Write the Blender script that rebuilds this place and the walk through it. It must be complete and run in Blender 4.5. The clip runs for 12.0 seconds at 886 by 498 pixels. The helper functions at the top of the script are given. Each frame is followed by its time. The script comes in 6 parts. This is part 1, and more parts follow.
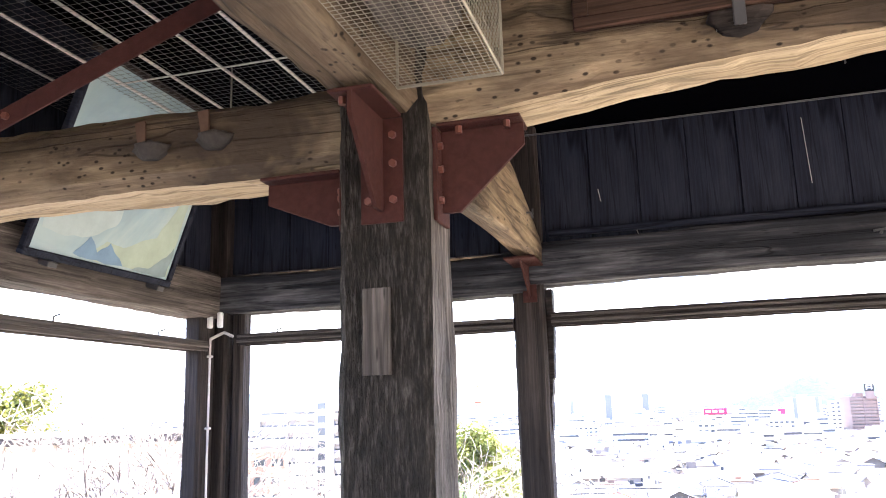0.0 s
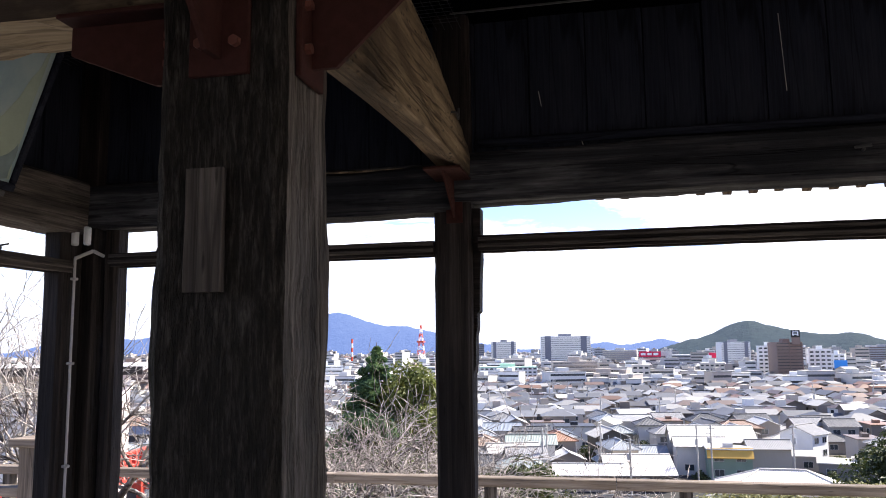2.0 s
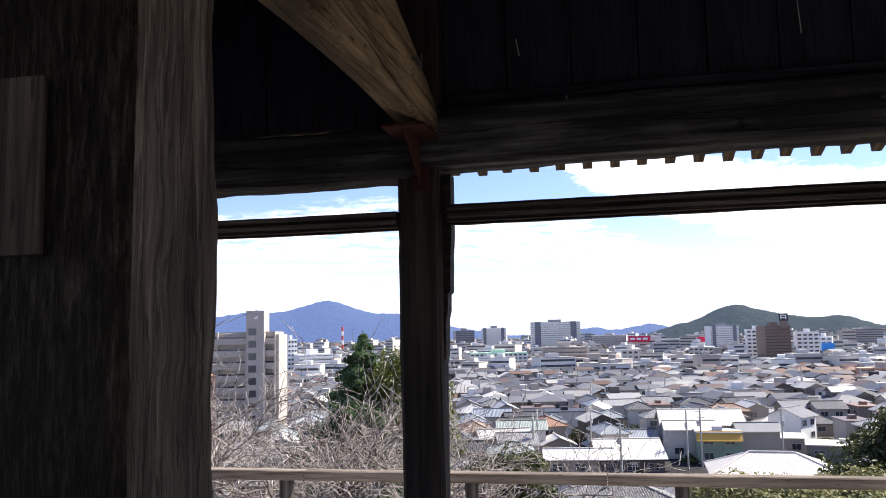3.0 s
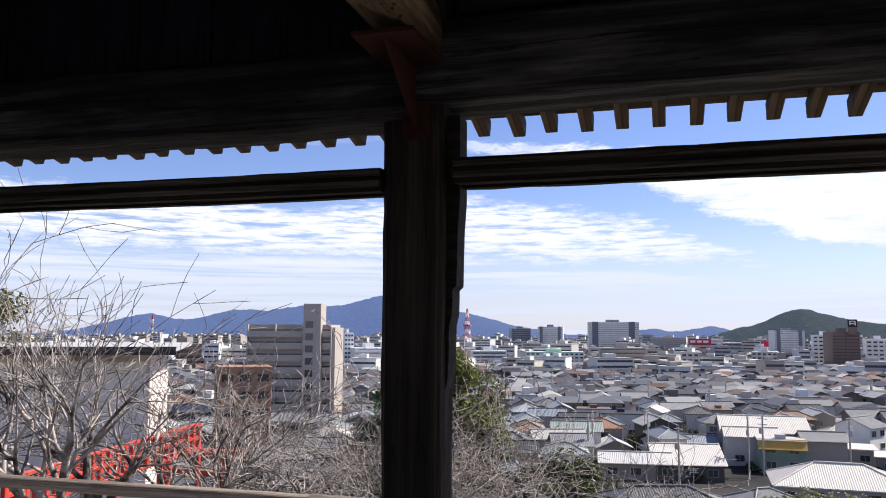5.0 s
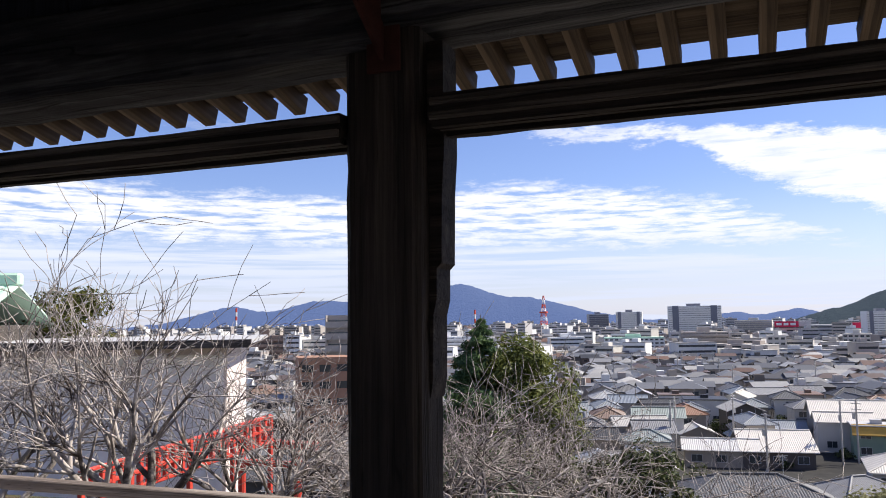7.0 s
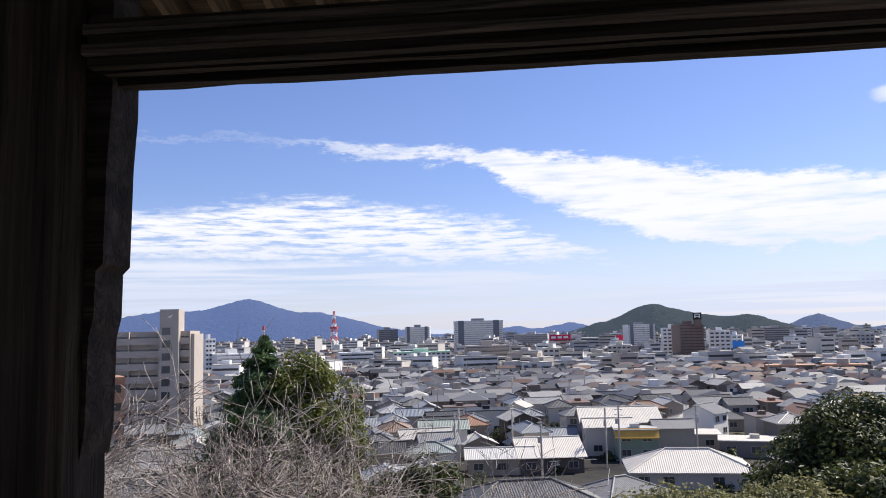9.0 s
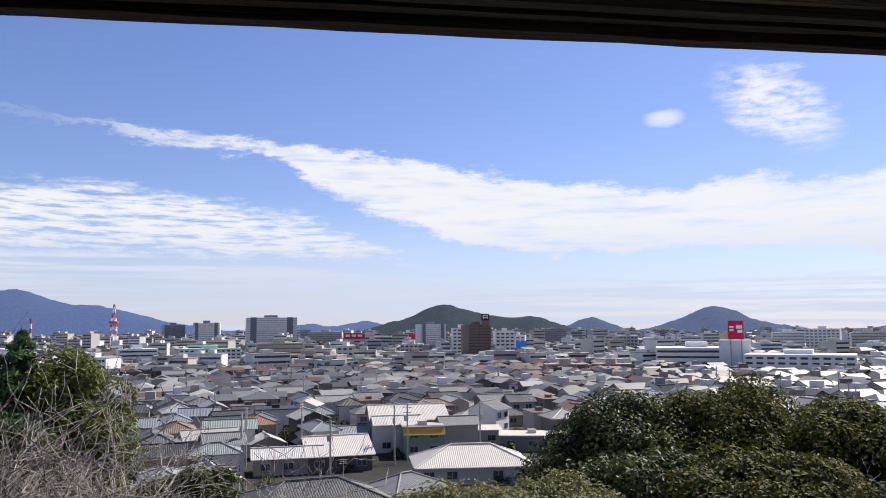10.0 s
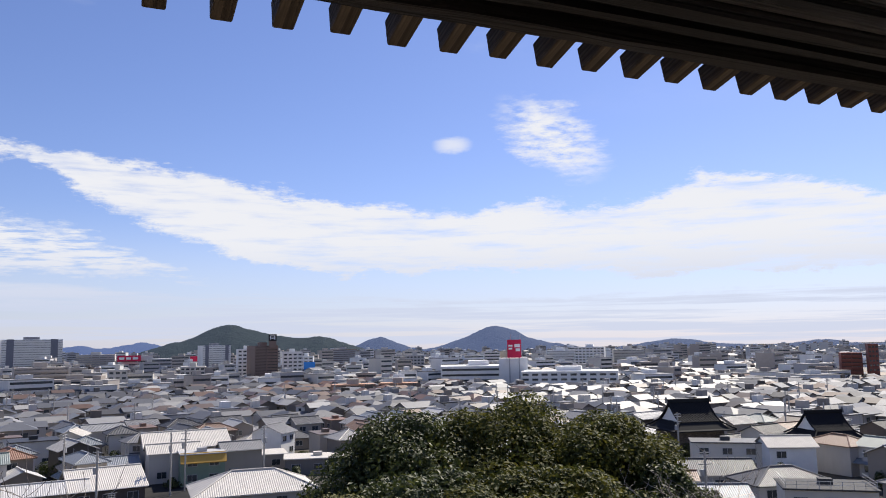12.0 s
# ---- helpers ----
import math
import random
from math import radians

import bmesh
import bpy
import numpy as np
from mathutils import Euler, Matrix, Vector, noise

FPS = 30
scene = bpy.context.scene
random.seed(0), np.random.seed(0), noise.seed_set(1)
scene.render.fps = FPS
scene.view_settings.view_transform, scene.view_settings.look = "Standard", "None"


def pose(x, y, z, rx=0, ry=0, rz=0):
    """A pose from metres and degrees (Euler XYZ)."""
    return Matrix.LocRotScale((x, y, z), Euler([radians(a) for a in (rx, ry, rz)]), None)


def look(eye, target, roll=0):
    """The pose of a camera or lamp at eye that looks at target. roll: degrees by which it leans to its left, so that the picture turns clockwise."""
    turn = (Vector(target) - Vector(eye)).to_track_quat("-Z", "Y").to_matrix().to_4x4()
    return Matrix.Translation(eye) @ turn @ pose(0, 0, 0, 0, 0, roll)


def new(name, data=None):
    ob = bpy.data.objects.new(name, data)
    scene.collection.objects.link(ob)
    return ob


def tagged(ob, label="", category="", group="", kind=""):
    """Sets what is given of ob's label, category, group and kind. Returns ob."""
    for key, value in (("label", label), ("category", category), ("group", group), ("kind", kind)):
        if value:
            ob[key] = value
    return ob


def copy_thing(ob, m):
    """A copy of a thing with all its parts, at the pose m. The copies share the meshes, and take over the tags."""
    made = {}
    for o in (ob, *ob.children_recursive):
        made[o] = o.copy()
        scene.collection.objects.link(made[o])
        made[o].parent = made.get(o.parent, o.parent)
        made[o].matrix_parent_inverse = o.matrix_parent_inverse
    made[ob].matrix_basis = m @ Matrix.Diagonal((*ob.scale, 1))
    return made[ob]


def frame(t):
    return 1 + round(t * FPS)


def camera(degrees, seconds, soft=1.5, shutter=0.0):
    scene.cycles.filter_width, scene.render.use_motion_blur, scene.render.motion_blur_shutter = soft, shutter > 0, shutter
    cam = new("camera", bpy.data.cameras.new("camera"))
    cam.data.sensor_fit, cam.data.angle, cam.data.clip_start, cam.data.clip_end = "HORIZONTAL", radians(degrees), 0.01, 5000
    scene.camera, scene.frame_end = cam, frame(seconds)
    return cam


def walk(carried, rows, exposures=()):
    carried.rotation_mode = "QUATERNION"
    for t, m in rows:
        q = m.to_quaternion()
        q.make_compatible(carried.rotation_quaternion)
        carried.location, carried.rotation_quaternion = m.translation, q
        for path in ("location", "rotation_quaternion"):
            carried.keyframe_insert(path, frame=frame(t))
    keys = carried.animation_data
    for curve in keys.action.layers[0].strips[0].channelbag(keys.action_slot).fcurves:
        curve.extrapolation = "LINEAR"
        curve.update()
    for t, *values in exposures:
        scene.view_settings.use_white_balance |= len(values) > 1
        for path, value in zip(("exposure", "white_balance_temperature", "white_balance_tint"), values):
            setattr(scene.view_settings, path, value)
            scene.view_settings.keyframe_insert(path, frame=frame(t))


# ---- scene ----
cam = camera(58.2, 12.0, soft=1.0)
PATH = [
    (0, (-0.494, 0.619, 1.617), (-1.033, 2.504, 2.014), -1.6),
    (0.5, (-0.491, 0.786, 1.612), (-0.975, 2.695, 1.96), -2.1),
    (1, (-0.472, 0.948, 1.615), (-0.938, 2.872, 1.895), -1.4),
    (1.5, (-0.498, 1.108, 1.602), (-0.945, 3.041, 1.851), -0.5),
    (2, (-0.516, 1.261, 1.607), (-0.933, 3.202, 1.854), -0.6),
    (2.5, (-0.509, 1.442, 1.592), (-0.889, 3.394, 1.805), -1.0),
    (4.5, (-0.57, 2.517, 1.655), (-1.079, 4.438, 1.877), -0.8),
    (5, (-0.569, 2.641, 1.644), (-1.102, 4.557, 1.851), 0.3),
    (5.5, (-0.564, 2.764, 1.648), (-1.121, 4.675, 1.842), -0.6),
    (6, (-0.555, 2.911, 1.643), (-1.234, 4.784, 1.821), -1.4),
    (6.5, (-0.54, 3.035, 1.649), (-1.282, 4.885, 1.822), -1.0),
    (8.5, (-0.499, 3.485, 1.651), (-0.869, 5.439, 1.866), -0.6),
    (9, (-0.506, 3.565, 1.658), (-0.711, 5.543, 1.865), -1.3),
    (9.5, (-0.509, 3.629, 1.658), (-0.479, 5.617, 1.873), -1.0),
    (10, (-0.35, 3.743, 1.677), (-0.052, 5.711, 1.872), -0.4),
    (10.5, (-0.181, 3.839, 1.705), (0.296, 5.774, 1.881), 0.4),
    (11, (-0.178, 3.871, 1.712), (0.397, 5.779, 1.881), 0.5),
    (11.5, (-0.157, 3.916, 1.712), (0.509, 5.793, 1.904), -0.5),
    (12, (-0.14, 3.971, 1.712), (0.658, 5.789, 1.951), -0.9),
]
# stops over the walk: the picture darkens as the camera nears the opening
EXPOSURES = [(0.0, 4.38), (0.5, 3.63), (1.0, 2.5), (1.5, 1.95), (2.0, 1.72), (2.7, 1.45), (4.3, 0.72), (6.0, 0.72), (8.5, 0.68), (9.5, 0.52), (12.0, 0.42)]
walk(cam, [(t, look(eye, target, roll)) for t, eye, target, roll in PATH], EXPOSURES)

# ------------------------------------------------------------------ sky and sun
SUN_AZ, SUN_EL = 56, 46
world = bpy.data.worlds.new("sky")
scene.world = world
world.use_nodes = True
wt = world.node_tree


def wmath(op, a, b=None, c=None, clamp=False):
    n = wt.nodes.new("ShaderNodeMath")
    n.operation, n.use_clamp = op, clamp
    for i, v in enumerate((a, b, c)):
        if v is None:
            continue
        if isinstance(v, (int, float)):
            n.inputs[i].default_value = v
        else:
            wt.links.new(v, n.inputs[i])
    return n.outputs[0]


def wline(az, pts):
    """Height of a broken line over the bearing az."""
    out = pts[0][1]
    for (a0, e0), (a1, e1) in zip(pts, pts[1:]):
        k = wmath('MAXIMUM', wmath('MINIMUM', wmath('SUBTRACT', az, a0), a1 - a0), 0.0)
        out = wmath('MULTIPLY_ADD', k, (e1 - e0) / (a1 - a0), out)
    return out


def wstep(v, a, b):
    n = wt.nodes.new("ShaderNodeMapRange")
    n.interpolation_type = 'SMOOTHSTEP'
    wt.links.new(v, n.inputs[0])
    n.inputs[1].default_value, n.inputs[2].default_value = a, b
    return n.outputs[0]


def wnoise(az, el, sa, se, detail=5, rough=0.6, off=0.0):
    v = wt.nodes.new("ShaderNodeCombineXYZ")
    wt.links.new(wmath('MULTIPLY', az, sa), v.inputs[0])
    wt.links.new(wmath('MULTIPLY', el, se), v.inputs[1])
    v.inputs[2].default_value = off
    n = wt.nodes.new("ShaderNodeTexNoise")
    wt.links.new(v.outputs[0], n.inputs["Vector"])
    n.inputs["Scale"].default_value, n.inputs["Detail"].default_value, n.inputs["Roughness"].default_value = 1.0, detail, rough
    return n.outputs[0]


sky = wt.nodes.new("ShaderNodeTexSky")
sky.sky_type, sky.sun_disc = 'NISHITA', False
sky.sun_elevation, sky.sun_rotation = radians(SUN_EL), radians(SUN_AZ)
sky.dust_density, sky.ozone_density = 0.3, 4.0
wco = wt.nodes.new("ShaderNodeTexCoord")
sep = wt.nodes.new("ShaderNodeSeparateXYZ")
wt.links.new(wco.outputs["Generated"], sep.inputs[0])
AZ = wmath('MULTIPLY', wmath('ARCTAN2', sep.outputs[0], sep.outputs[1]), 57.2958)
EL = wmath('MULTIPLY', wmath('ARCSINE', sep.outputs[2]), 57.2958)
edge = wmath('MULTIPLY', wmath('SUBTRACT', wnoise(AZ, EL, 0.22, 0.7, 6, 0.62), 0.5), 3.4)
edge = wmath('ADD', edge, wmath('MULTIPLY', wmath('SUBTRACT', wnoise(AZ, EL, 1.1, 3.4, 5, 0.7, 41.0), 0.5), 1.5))
V = wmath('ADD', EL, edge)
# long bright streak that widens to the right
U1 = wline(AZ, [(-18, 13.6), (-5.5, 13.2), (4.7, 12.2), (14.6, 10.5), (23, 9.4), (31, 10.0), (38, 9.4), (42, 11.6), (53, 9.6), (75, 11)])
L1 = wline(AZ, [(-18, 13.6), (-12, 12.8), (-4.3, 12.3), (-0.4, 10), (4.8, 7.9), (10.5, 5.6), (16.7, 5.1), (30, 5), (53, 4.4), (75, 3)])
fl = wnoise(AZ, EL, 0.16, 1.3, 6, 0.6, 3.0)
m1 = wmath('MULTIPLY', wstep(wmath('SUBTRACT', V, L1), -0.35, 0.5), wstep(wmath('SUBTRACT', U1, V), -0.35, 0.55))
m1 = wmath('MULTIPLY', m1, wstep(fl, 0.1, 0.56))
# rippled bank on the left
U2 = wline(AZ, [(-60, 10.5), (-35, 9.2), (-28, 8.7), (-15.6, 10.0), (-9, 9.4), (-1.5, 7.9), (6.5, 5.4), (12, 4.0)])
L2 = wline(AZ, [(-60, 6), (-15, 5.2), (-5, 5.0), (6, 4.8), (12, 4.2)])
rp = wnoise(AZ, EL, 0.3, 2.6, 4, 0.62, 8.0)
m2 = wmath('MULTIPLY', wstep(wmath('SUBTRACT', V, L2), -0.8, 0.8), wstep(wmath('SUBTRACT', U2, V), -0.3, 1.0))
m2 = wmath('MULTIPLY', m2, wstep(rp, 0.33, 0.56))
# pale low layers over the horizon
U3 = wline(AZ, [(-60, 5.6), (-15, 5.3), (2.5, 4.2), (23, 3.4), (50, 3.6), (75, 4)])
m3 = wmath('MULTIPLY', wstep(wmath('SUBTRACT', U3, wmath('MULTIPLY_ADD', edge, 0.3, EL)), -0.3, 0.6), wstep(wnoise(AZ, EL, 0.05, 1.5, 5, 0.6, 15.0), 0.32, 0.58))
# two small puffs and thin veils higher up
pa = wmath('DIVIDE', wmath('SUBTRACT', wmath('MULTIPLY_ADD', edge, 1.0, AZ), 31.8), 4.0)
pe = wmath('DIVIDE', wmath('SUBTRACT', wmath('MULTIPLY_ADD', AZ, 0.45, V), 14.6 + 0.45 * 31.8), 2.6)
m4 = wstep(wmath('ADD', wmath('MULTIPLY', pa, pa), wmath('MULTIPLY', pe, pe)), 1.3, 0.1)
m4 = wmath('MULTIPLY', m4, wstep(wnoise(AZ, EL, 0.5, 1.6, 5, 0.65, 21.0), 0.28, 0.62))
qa = wmath('DIVIDE', wmath('SUBTRACT', AZ, 24.5), 1.4)
qe = wmath('DIVIDE', wmath('SUBTRACT', wmath('MULTIPLY_ADD', edge, 0.3, EL), 14.3), 0.6)
m5 = wmath('MULTIPLY', wstep(wmath('ADD', wmath('MULTIPLY', qa, qa), wmath('MULTIPLY', qe, qe)), 1.4, -0.2), 0.8)
m6 = wmath('MULTIPLY', wmath('MULTIPLY', wstep(wnoise(AZ, EL, 0.03, 0.09, 6, 0.6, 30.0), 0.52, 0.75), wstep(EL, 15, 26)), 0.7)
mask = m1
for m in (m2, wmath('MULTIPLY', m3, 0.92), m4, m5, m6):
    mask = wmath('MAXIMUM', mask, m)
haze = wmath('MULTIPLY', wstep(EL, 10.0, -1.0), 0.55)
mask = wmath('MAXIMUM', mask, haze)
tint = wt.nodes.new("ShaderNodeMix")
tint.data_type, tint.blend_type = 'RGBA', 'MULTIPLY'
tint.inputs[0].default_value = 1.0
wt.links.new(sky.outputs[0], tint.inputs[6])
tint.inputs[7].default_value = (1.2, 1.13, 1.42, 1)
lay = wt.nodes.new("ShaderNodeMix")
lay.data_type = 'RGBA'
wt.links.new(mask, lay.inputs[0])
wt.links.new(tint.outputs[2], lay.inputs[6])
cc = wt.nodes.new("ShaderNodeMix")
cc.data_type = 'RGBA'
wt.links.new(wstep(EL, 2.0, 8.0), cc.inputs[0])
cc.inputs[6].default_value, cc.inputs[7].default_value = (7.0, 7.6, 9.4, 1), (9.6, 9.7, 10.2, 1)
wt.links.new(cc.outputs[2], lay.inputs[7])
bg = wt.nodes["Background"]
bg.inputs[1].default_value = 0.067
wt.links.new(lay.outputs[2], bg.inputs[0])

sun = new("sun", bpy.data.lights.new("sun", 'SUN'))
sun.data.energy, sun.data.angle, sun.data.color = 5.0, radians(0.5), (1.0, 0.92, 0.8)
sa, se = radians(SUN_AZ), radians(SUN_EL)
sun.matrix_world = look((80 * math.sin(sa) * math.cos(se), 80 * math.cos(sa) * math.cos(se), 80 * math.sin(se)), (0, 0, 0))


# ------------------------------------------------------------------ materials
class Mat:
    """A small node builder round one Principled material."""

    def __init__(self, name, rough=0.8, metal=0.0, spec=0.5):
        self.m = bpy.data.materials.new(name)
        self.m.use_nodes = True
        self.t = self.m.node_tree
        self.b = self.t.nodes["Principled BSDF"]
        self.b.inputs["Roughness"].default_value = rough
        self.b.inputs["Metallic"].default_value = metal
        self.b.inputs["Specular IOR Level"].default_value = spec
        self.co = self.t.nodes.new("ShaderNodeTexCoord").outputs["Object"]

    def link(self, a, b):
        self.t.links.new(a, b)

    def scaled(self, s, co=None):
        n = self.t.nodes.new("ShaderNodeMapping")
        n.inputs["Scale"].default_value = s
        self.link(co or self.co, n.inputs[0])
        return n.outputs[0]

    def noise(self, scale, detail=4, rough=0.55, stretch=None, dist=0.0):
        n = self.t.nodes.new("ShaderNodeTexNoise")
        n.inputs["Scale"].default_value, n.inputs["Detail"].default_value = scale, detail
        n.inputs["Roughness"].default_value, n.inputs["Distortion"].default_value = rough, dist
        self.link(self.scaled(stretch) if stretch else self.co, n.inputs["Vector"])
        return n.outputs[0]

    def ramp(self, fac, stops):
        n = self.t.nodes.new("ShaderNodeValToRGB")
        e = n.color_ramp.elements
        while len(e) < len(stops):
            e.new(0.5)
        for el, (p, c) in zip(e, stops):
            el.position = p
            el.color = (*c, 1) if len(c) == 3 else c
        self.link(fac, n.inputs[0])
        return n.outputs[0]

    def mix(self, fac, a, b, blend='MIX'):
        n = self.t.nodes.new("ShaderNodeMix")
        n.data_type, n.blend_type = 'RGBA', blend
        for sock, v in ((n.inputs[0], fac), (n.inputs[6], a), (n.inputs[7], b)):
            if isinstance(v, (int, float)):
                sock.default_value = v
            elif isinstance(v, tuple):
                sock.default_value = (*v, 1)
            else:
                self.link(v, sock)
        return n.outputs[2]

    def math(self, op, a, b):
        n = self.t.nodes.new("ShaderNodeMath")
        n.operation = op
        for i, v in enumerate((a, b)):
            if isinstance(v, (int, float)):
                n.inputs[i].default_value = v
            else:
                self.link(v, n.inputs[i])
        return n.outputs[0]

    def random(self):
        return self.t.nodes.new("ShaderNodeObjectInfo").outputs["Random"]

    def island(self):
        return self.t.nodes.new("ShaderNodeNewGeometry").outputs["Random Per Island"]

    def colour(self, c):
        if isinstance(c, tuple):
            self.b.inputs["Base Color"].default_value = (*c, 1)
        else:
            self.link(c, self.b.inputs["Base Color"])
        return self

    def rough(self, r):
        self.link(r, self.b.inputs["Roughness"])
        return self

    def bump(self, h, strength=0.4, dist=0.01):
        n = self.t.nodes.new("ShaderNodeBump")
        n.inputs["Strength"].default_value, n.inputs["Distance"].default_value = strength, dist
        self.link(h, n.inputs["Height"])
        self.link(n.outputs[0], self.b.inputs["Normal"])
        return self


def wood(name, dark, mid, light, relief=0.5, dist=0.006, fibre=26.0, stain=0.5, rough=0.75, along=0.9, spec=0.15, pits=0.0):
    """Weathered timber with its grain along the object's x."""
    k = Mat(name, rough, spec=spec)
    g = k.noise(1.0, 6, 0.65, (along, fibre, fibre), 0.35)
    fine = k.noise(1.0, 5, 0.7, (along * 2.8, 110, 110), 0.2)
    blot = k.noise(2.2, 5, 0.6, (0.5, 1.4, 1.4), 0.8)
    c = k.ramp(g, [(0.28, dark), (0.5, mid), (0.72, light)])
    c = k.mix(k.ramp(fine, [(0.35, (0, 0, 0)), (0.65, (1, 1, 1))]), k.mix(1.0, c, (0.62, 0.6, 0.58), 'MULTIPLY'), c)
    c = k.mix(k.math('MULTIPLY', k.ramp(blot, [(0.42, (0, 0, 0)), (0.66, (1, 1, 1))]), stain), c, dark)
    vo = k.t.nodes.new("ShaderNodeTexVoronoi")
    vo.inputs["Scale"].default_value = 1.0
    k.link(k.scaled((5, 30, 30)), vo.inputs["Vector"])
    spot = k.ramp(vo.outputs["Distance"], [(0.05, (1, 1, 1)), (0.12, (0, 0, 0))])
    c = k.mix(k.math('MULTIPLY', spot, 0.65), c, tuple(0.3 * v for v in dark))
    if pits:
        pv = k.t.nodes.new("ShaderNodeTexVoronoi")
        pv.inputs["Scale"].default_value = 1.0
        k.link(k.scaled((26, 42, 42)), pv.inputs["Vector"])
        hole = k.ramp(pv.outputs["Distance"], [(0.14, (1, 1, 1)), (0.26, (0, 0, 0))])
        hole = k.math('MULTIPLY', hole, k.ramp(k.noise(3.5, 4, 0.6), [(0.46, (0, 0, 0)), (0.56, (1, 1, 1))]))
        c = k.mix(k.math('MULTIPLY', hole, pits), c, tuple(0.25 * v for v in dark))
    cr = k.noise(1.0, 3, 0.5, (along * 0.7, fibre * 1.3, fibre * 1.3), 0.6)
    crack = k.ramp(cr, [(0.44, (0, 0, 0)), (0.475, (1, 1, 1)), (0.51, (0, 0, 0))])
    c = k.mix(k.math('MULTIPLY', k.math('MULTIPLY', crack, k.noise(3.0, 3, 0.5)), 1.1), c, tuple(0.35 * v for v in dark))
    k.colour(c)
    return k.bump(k.math('ADD', k.math('SUBTRACT', g, k.math('MULTIPLY', crack, 0.5)), k.math('MULTIPLY', fine, 0.6)), relief, dist).m


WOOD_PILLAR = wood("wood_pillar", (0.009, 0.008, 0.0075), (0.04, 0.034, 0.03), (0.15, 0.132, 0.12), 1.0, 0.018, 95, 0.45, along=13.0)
WOOD_BEAM = wood("wood_beam", (0.042, 0.03, 0.022), (0.23, 0.17, 0.11), (0.46, 0.36, 0.235), 0.9, 0.009, 9, 0.95, pits=0.9)
WOOD_ADZED = wood("wood_adzed", (0.24, 0.18, 0.11), (0.45, 0.36, 0.235), (0.6, 0.49, 0.34), 0.4, 0.004, 9, 0.25, pits=0.2)
WOOD_PALE = wood("wood_pale", (0.03, 0.026, 0.024), (0.14, 0.12, 0.105), (0.36, 0.32, 0.29), 1.0, 0.012, 40, 0.5, along=3.0)
WOOD_GREY = wood("wood_grey", (0.025, 0.022, 0.021), (0.11, 0.095, 0.085), (0.3, 0.265, 0.24), 0.7, 0.006, 24, 0.5)
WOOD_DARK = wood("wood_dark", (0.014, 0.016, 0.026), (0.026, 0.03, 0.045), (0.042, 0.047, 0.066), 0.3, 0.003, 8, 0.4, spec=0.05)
WOOD_HEAD = wood("wood_head", (0.016, 0.017, 0.021), (0.042, 0.043, 0.05), (0.2, 0.2, 0.21), 0.8, 0.007, 14, 0.75, spec=0.08)
WOOD_REDBROWN = wood("wood_redbrown", (0.02, 0.012, 0.009), (0.065, 0.036, 0.026), (0.12, 0.07, 0.05), 0.4, 0.003, 16, 0.4)
WOOD_POST = wood("wood_post", (0.009, 0.0078, 0.008), (0.034, 0.027, 0.025), (0.09, 0.073, 0.063), 0.6, 0.005, 26, 0.45)
WOOD_RAFTER = wood("wood_rafter", (0.03, 0.022, 0.018), (0.095, 0.07, 0.05), (0.17, 0.13, 0.095), 0.5, 0.004, 22, 0.45)
WOOD_RAIL = wood("wood_rail", (0.1, 0.08, 0.065), (0.27, 0.22, 0.18), (0.45, 0.39, 0.33), 0.5, 0.004, 20, 0.4)
WOOD_FLOOR = wood("wood_floor", (0.1, 0.075, 0.06), (0.25, 0.19, 0.145), (0.37, 0.3, 0.24), 0.4, 0.003, 18, 0.4)


def plain(name, col, rough=0.8, var=0.25, scale=3.0, metal=0.0, bump=0.15, spec=0.4, obj=0.0):
    """Painted or cast surface with grain at two scales; obj varies it from object to object."""
    k = Mat(name, rough, metal, spec)
    n = k.noise(scale, 5, 0.6)
    f = k.noise(scale * 14, 3, 0.6)
    c = k.mix(k.math('MULTIPLY', k.ramp(n, [(0.3, (0, 0, 0)), (0.7, (1, 1, 1))]), var), col, tuple(0.45 * v for v in col))
    c = k.mix(k.math('MULTIPLY', f, var * 0.5), c, tuple(min(1, 1.3 * v) for v in col))
    if obj:
        c = k.mix(k.math('MULTIPLY', k.random(), obj), c, tuple(0.4 * v for v in col))
    k.colour(c)
    if bump:
        k.bump(f, bump, 0.004)
    return k.m


STEEL_RED = plain("red_lead_steel", (0.055, 0.018, 0.015), 0.8, 0.95, 45, bump=0.6, spec=0.2)
STEEL_BOLT = plain("bolt_steel", (0.16, 0.06, 0.045), 0.5, 0.5, 60, 0.3)
WIRE = plain("galvanised_wire", (0.3, 0.275, 0.22), 0.45, 0.4, 30, 0.5)
WIRE_DARK = plain("dark_wire", (0.05, 0.05, 0.055), 0.5, 0.3, 30)
CONDUIT = plain("conduit", (0.45, 0.42, 0.4), 0.5, 0.3, 20)
SLAT_WHITE = plain("weathered_white_slat", (0.5, 0.48, 0.45), 0.7, 0.6, 12)
RUST = plain("dark_rust", (0.1, 0.055, 0.035), 0.8, 0.6, 40)
MUD = plain("dried_mud", (0.06, 0.052, 0.046), 0.95, 0.7, 60, bump=0.8)
PORCELAIN = plain("porcelain", (0.6, 0.58, 0.55), 0.3, 0.2, 20)
GRAVEL = plain("pale_gravel", (0.4, 0.36, 0.31), 0.95, 0.35, 5.0, bump=0.6)
CONCRETE = plain("concrete", (0.42, 0.4, 0.37), 0.85, 0.3, 1.2)
# near-black base colour holds the shade up under the roof
SHADE_BLACK = plain("shade_black_board", (0.0013, 0.0014, 0.0022), 1.0, 0.4, 3, spec=0.0)
ROOFING = plain("roof_board", (0.03, 0.027, 0.025), 0.9, 0.4, 4)

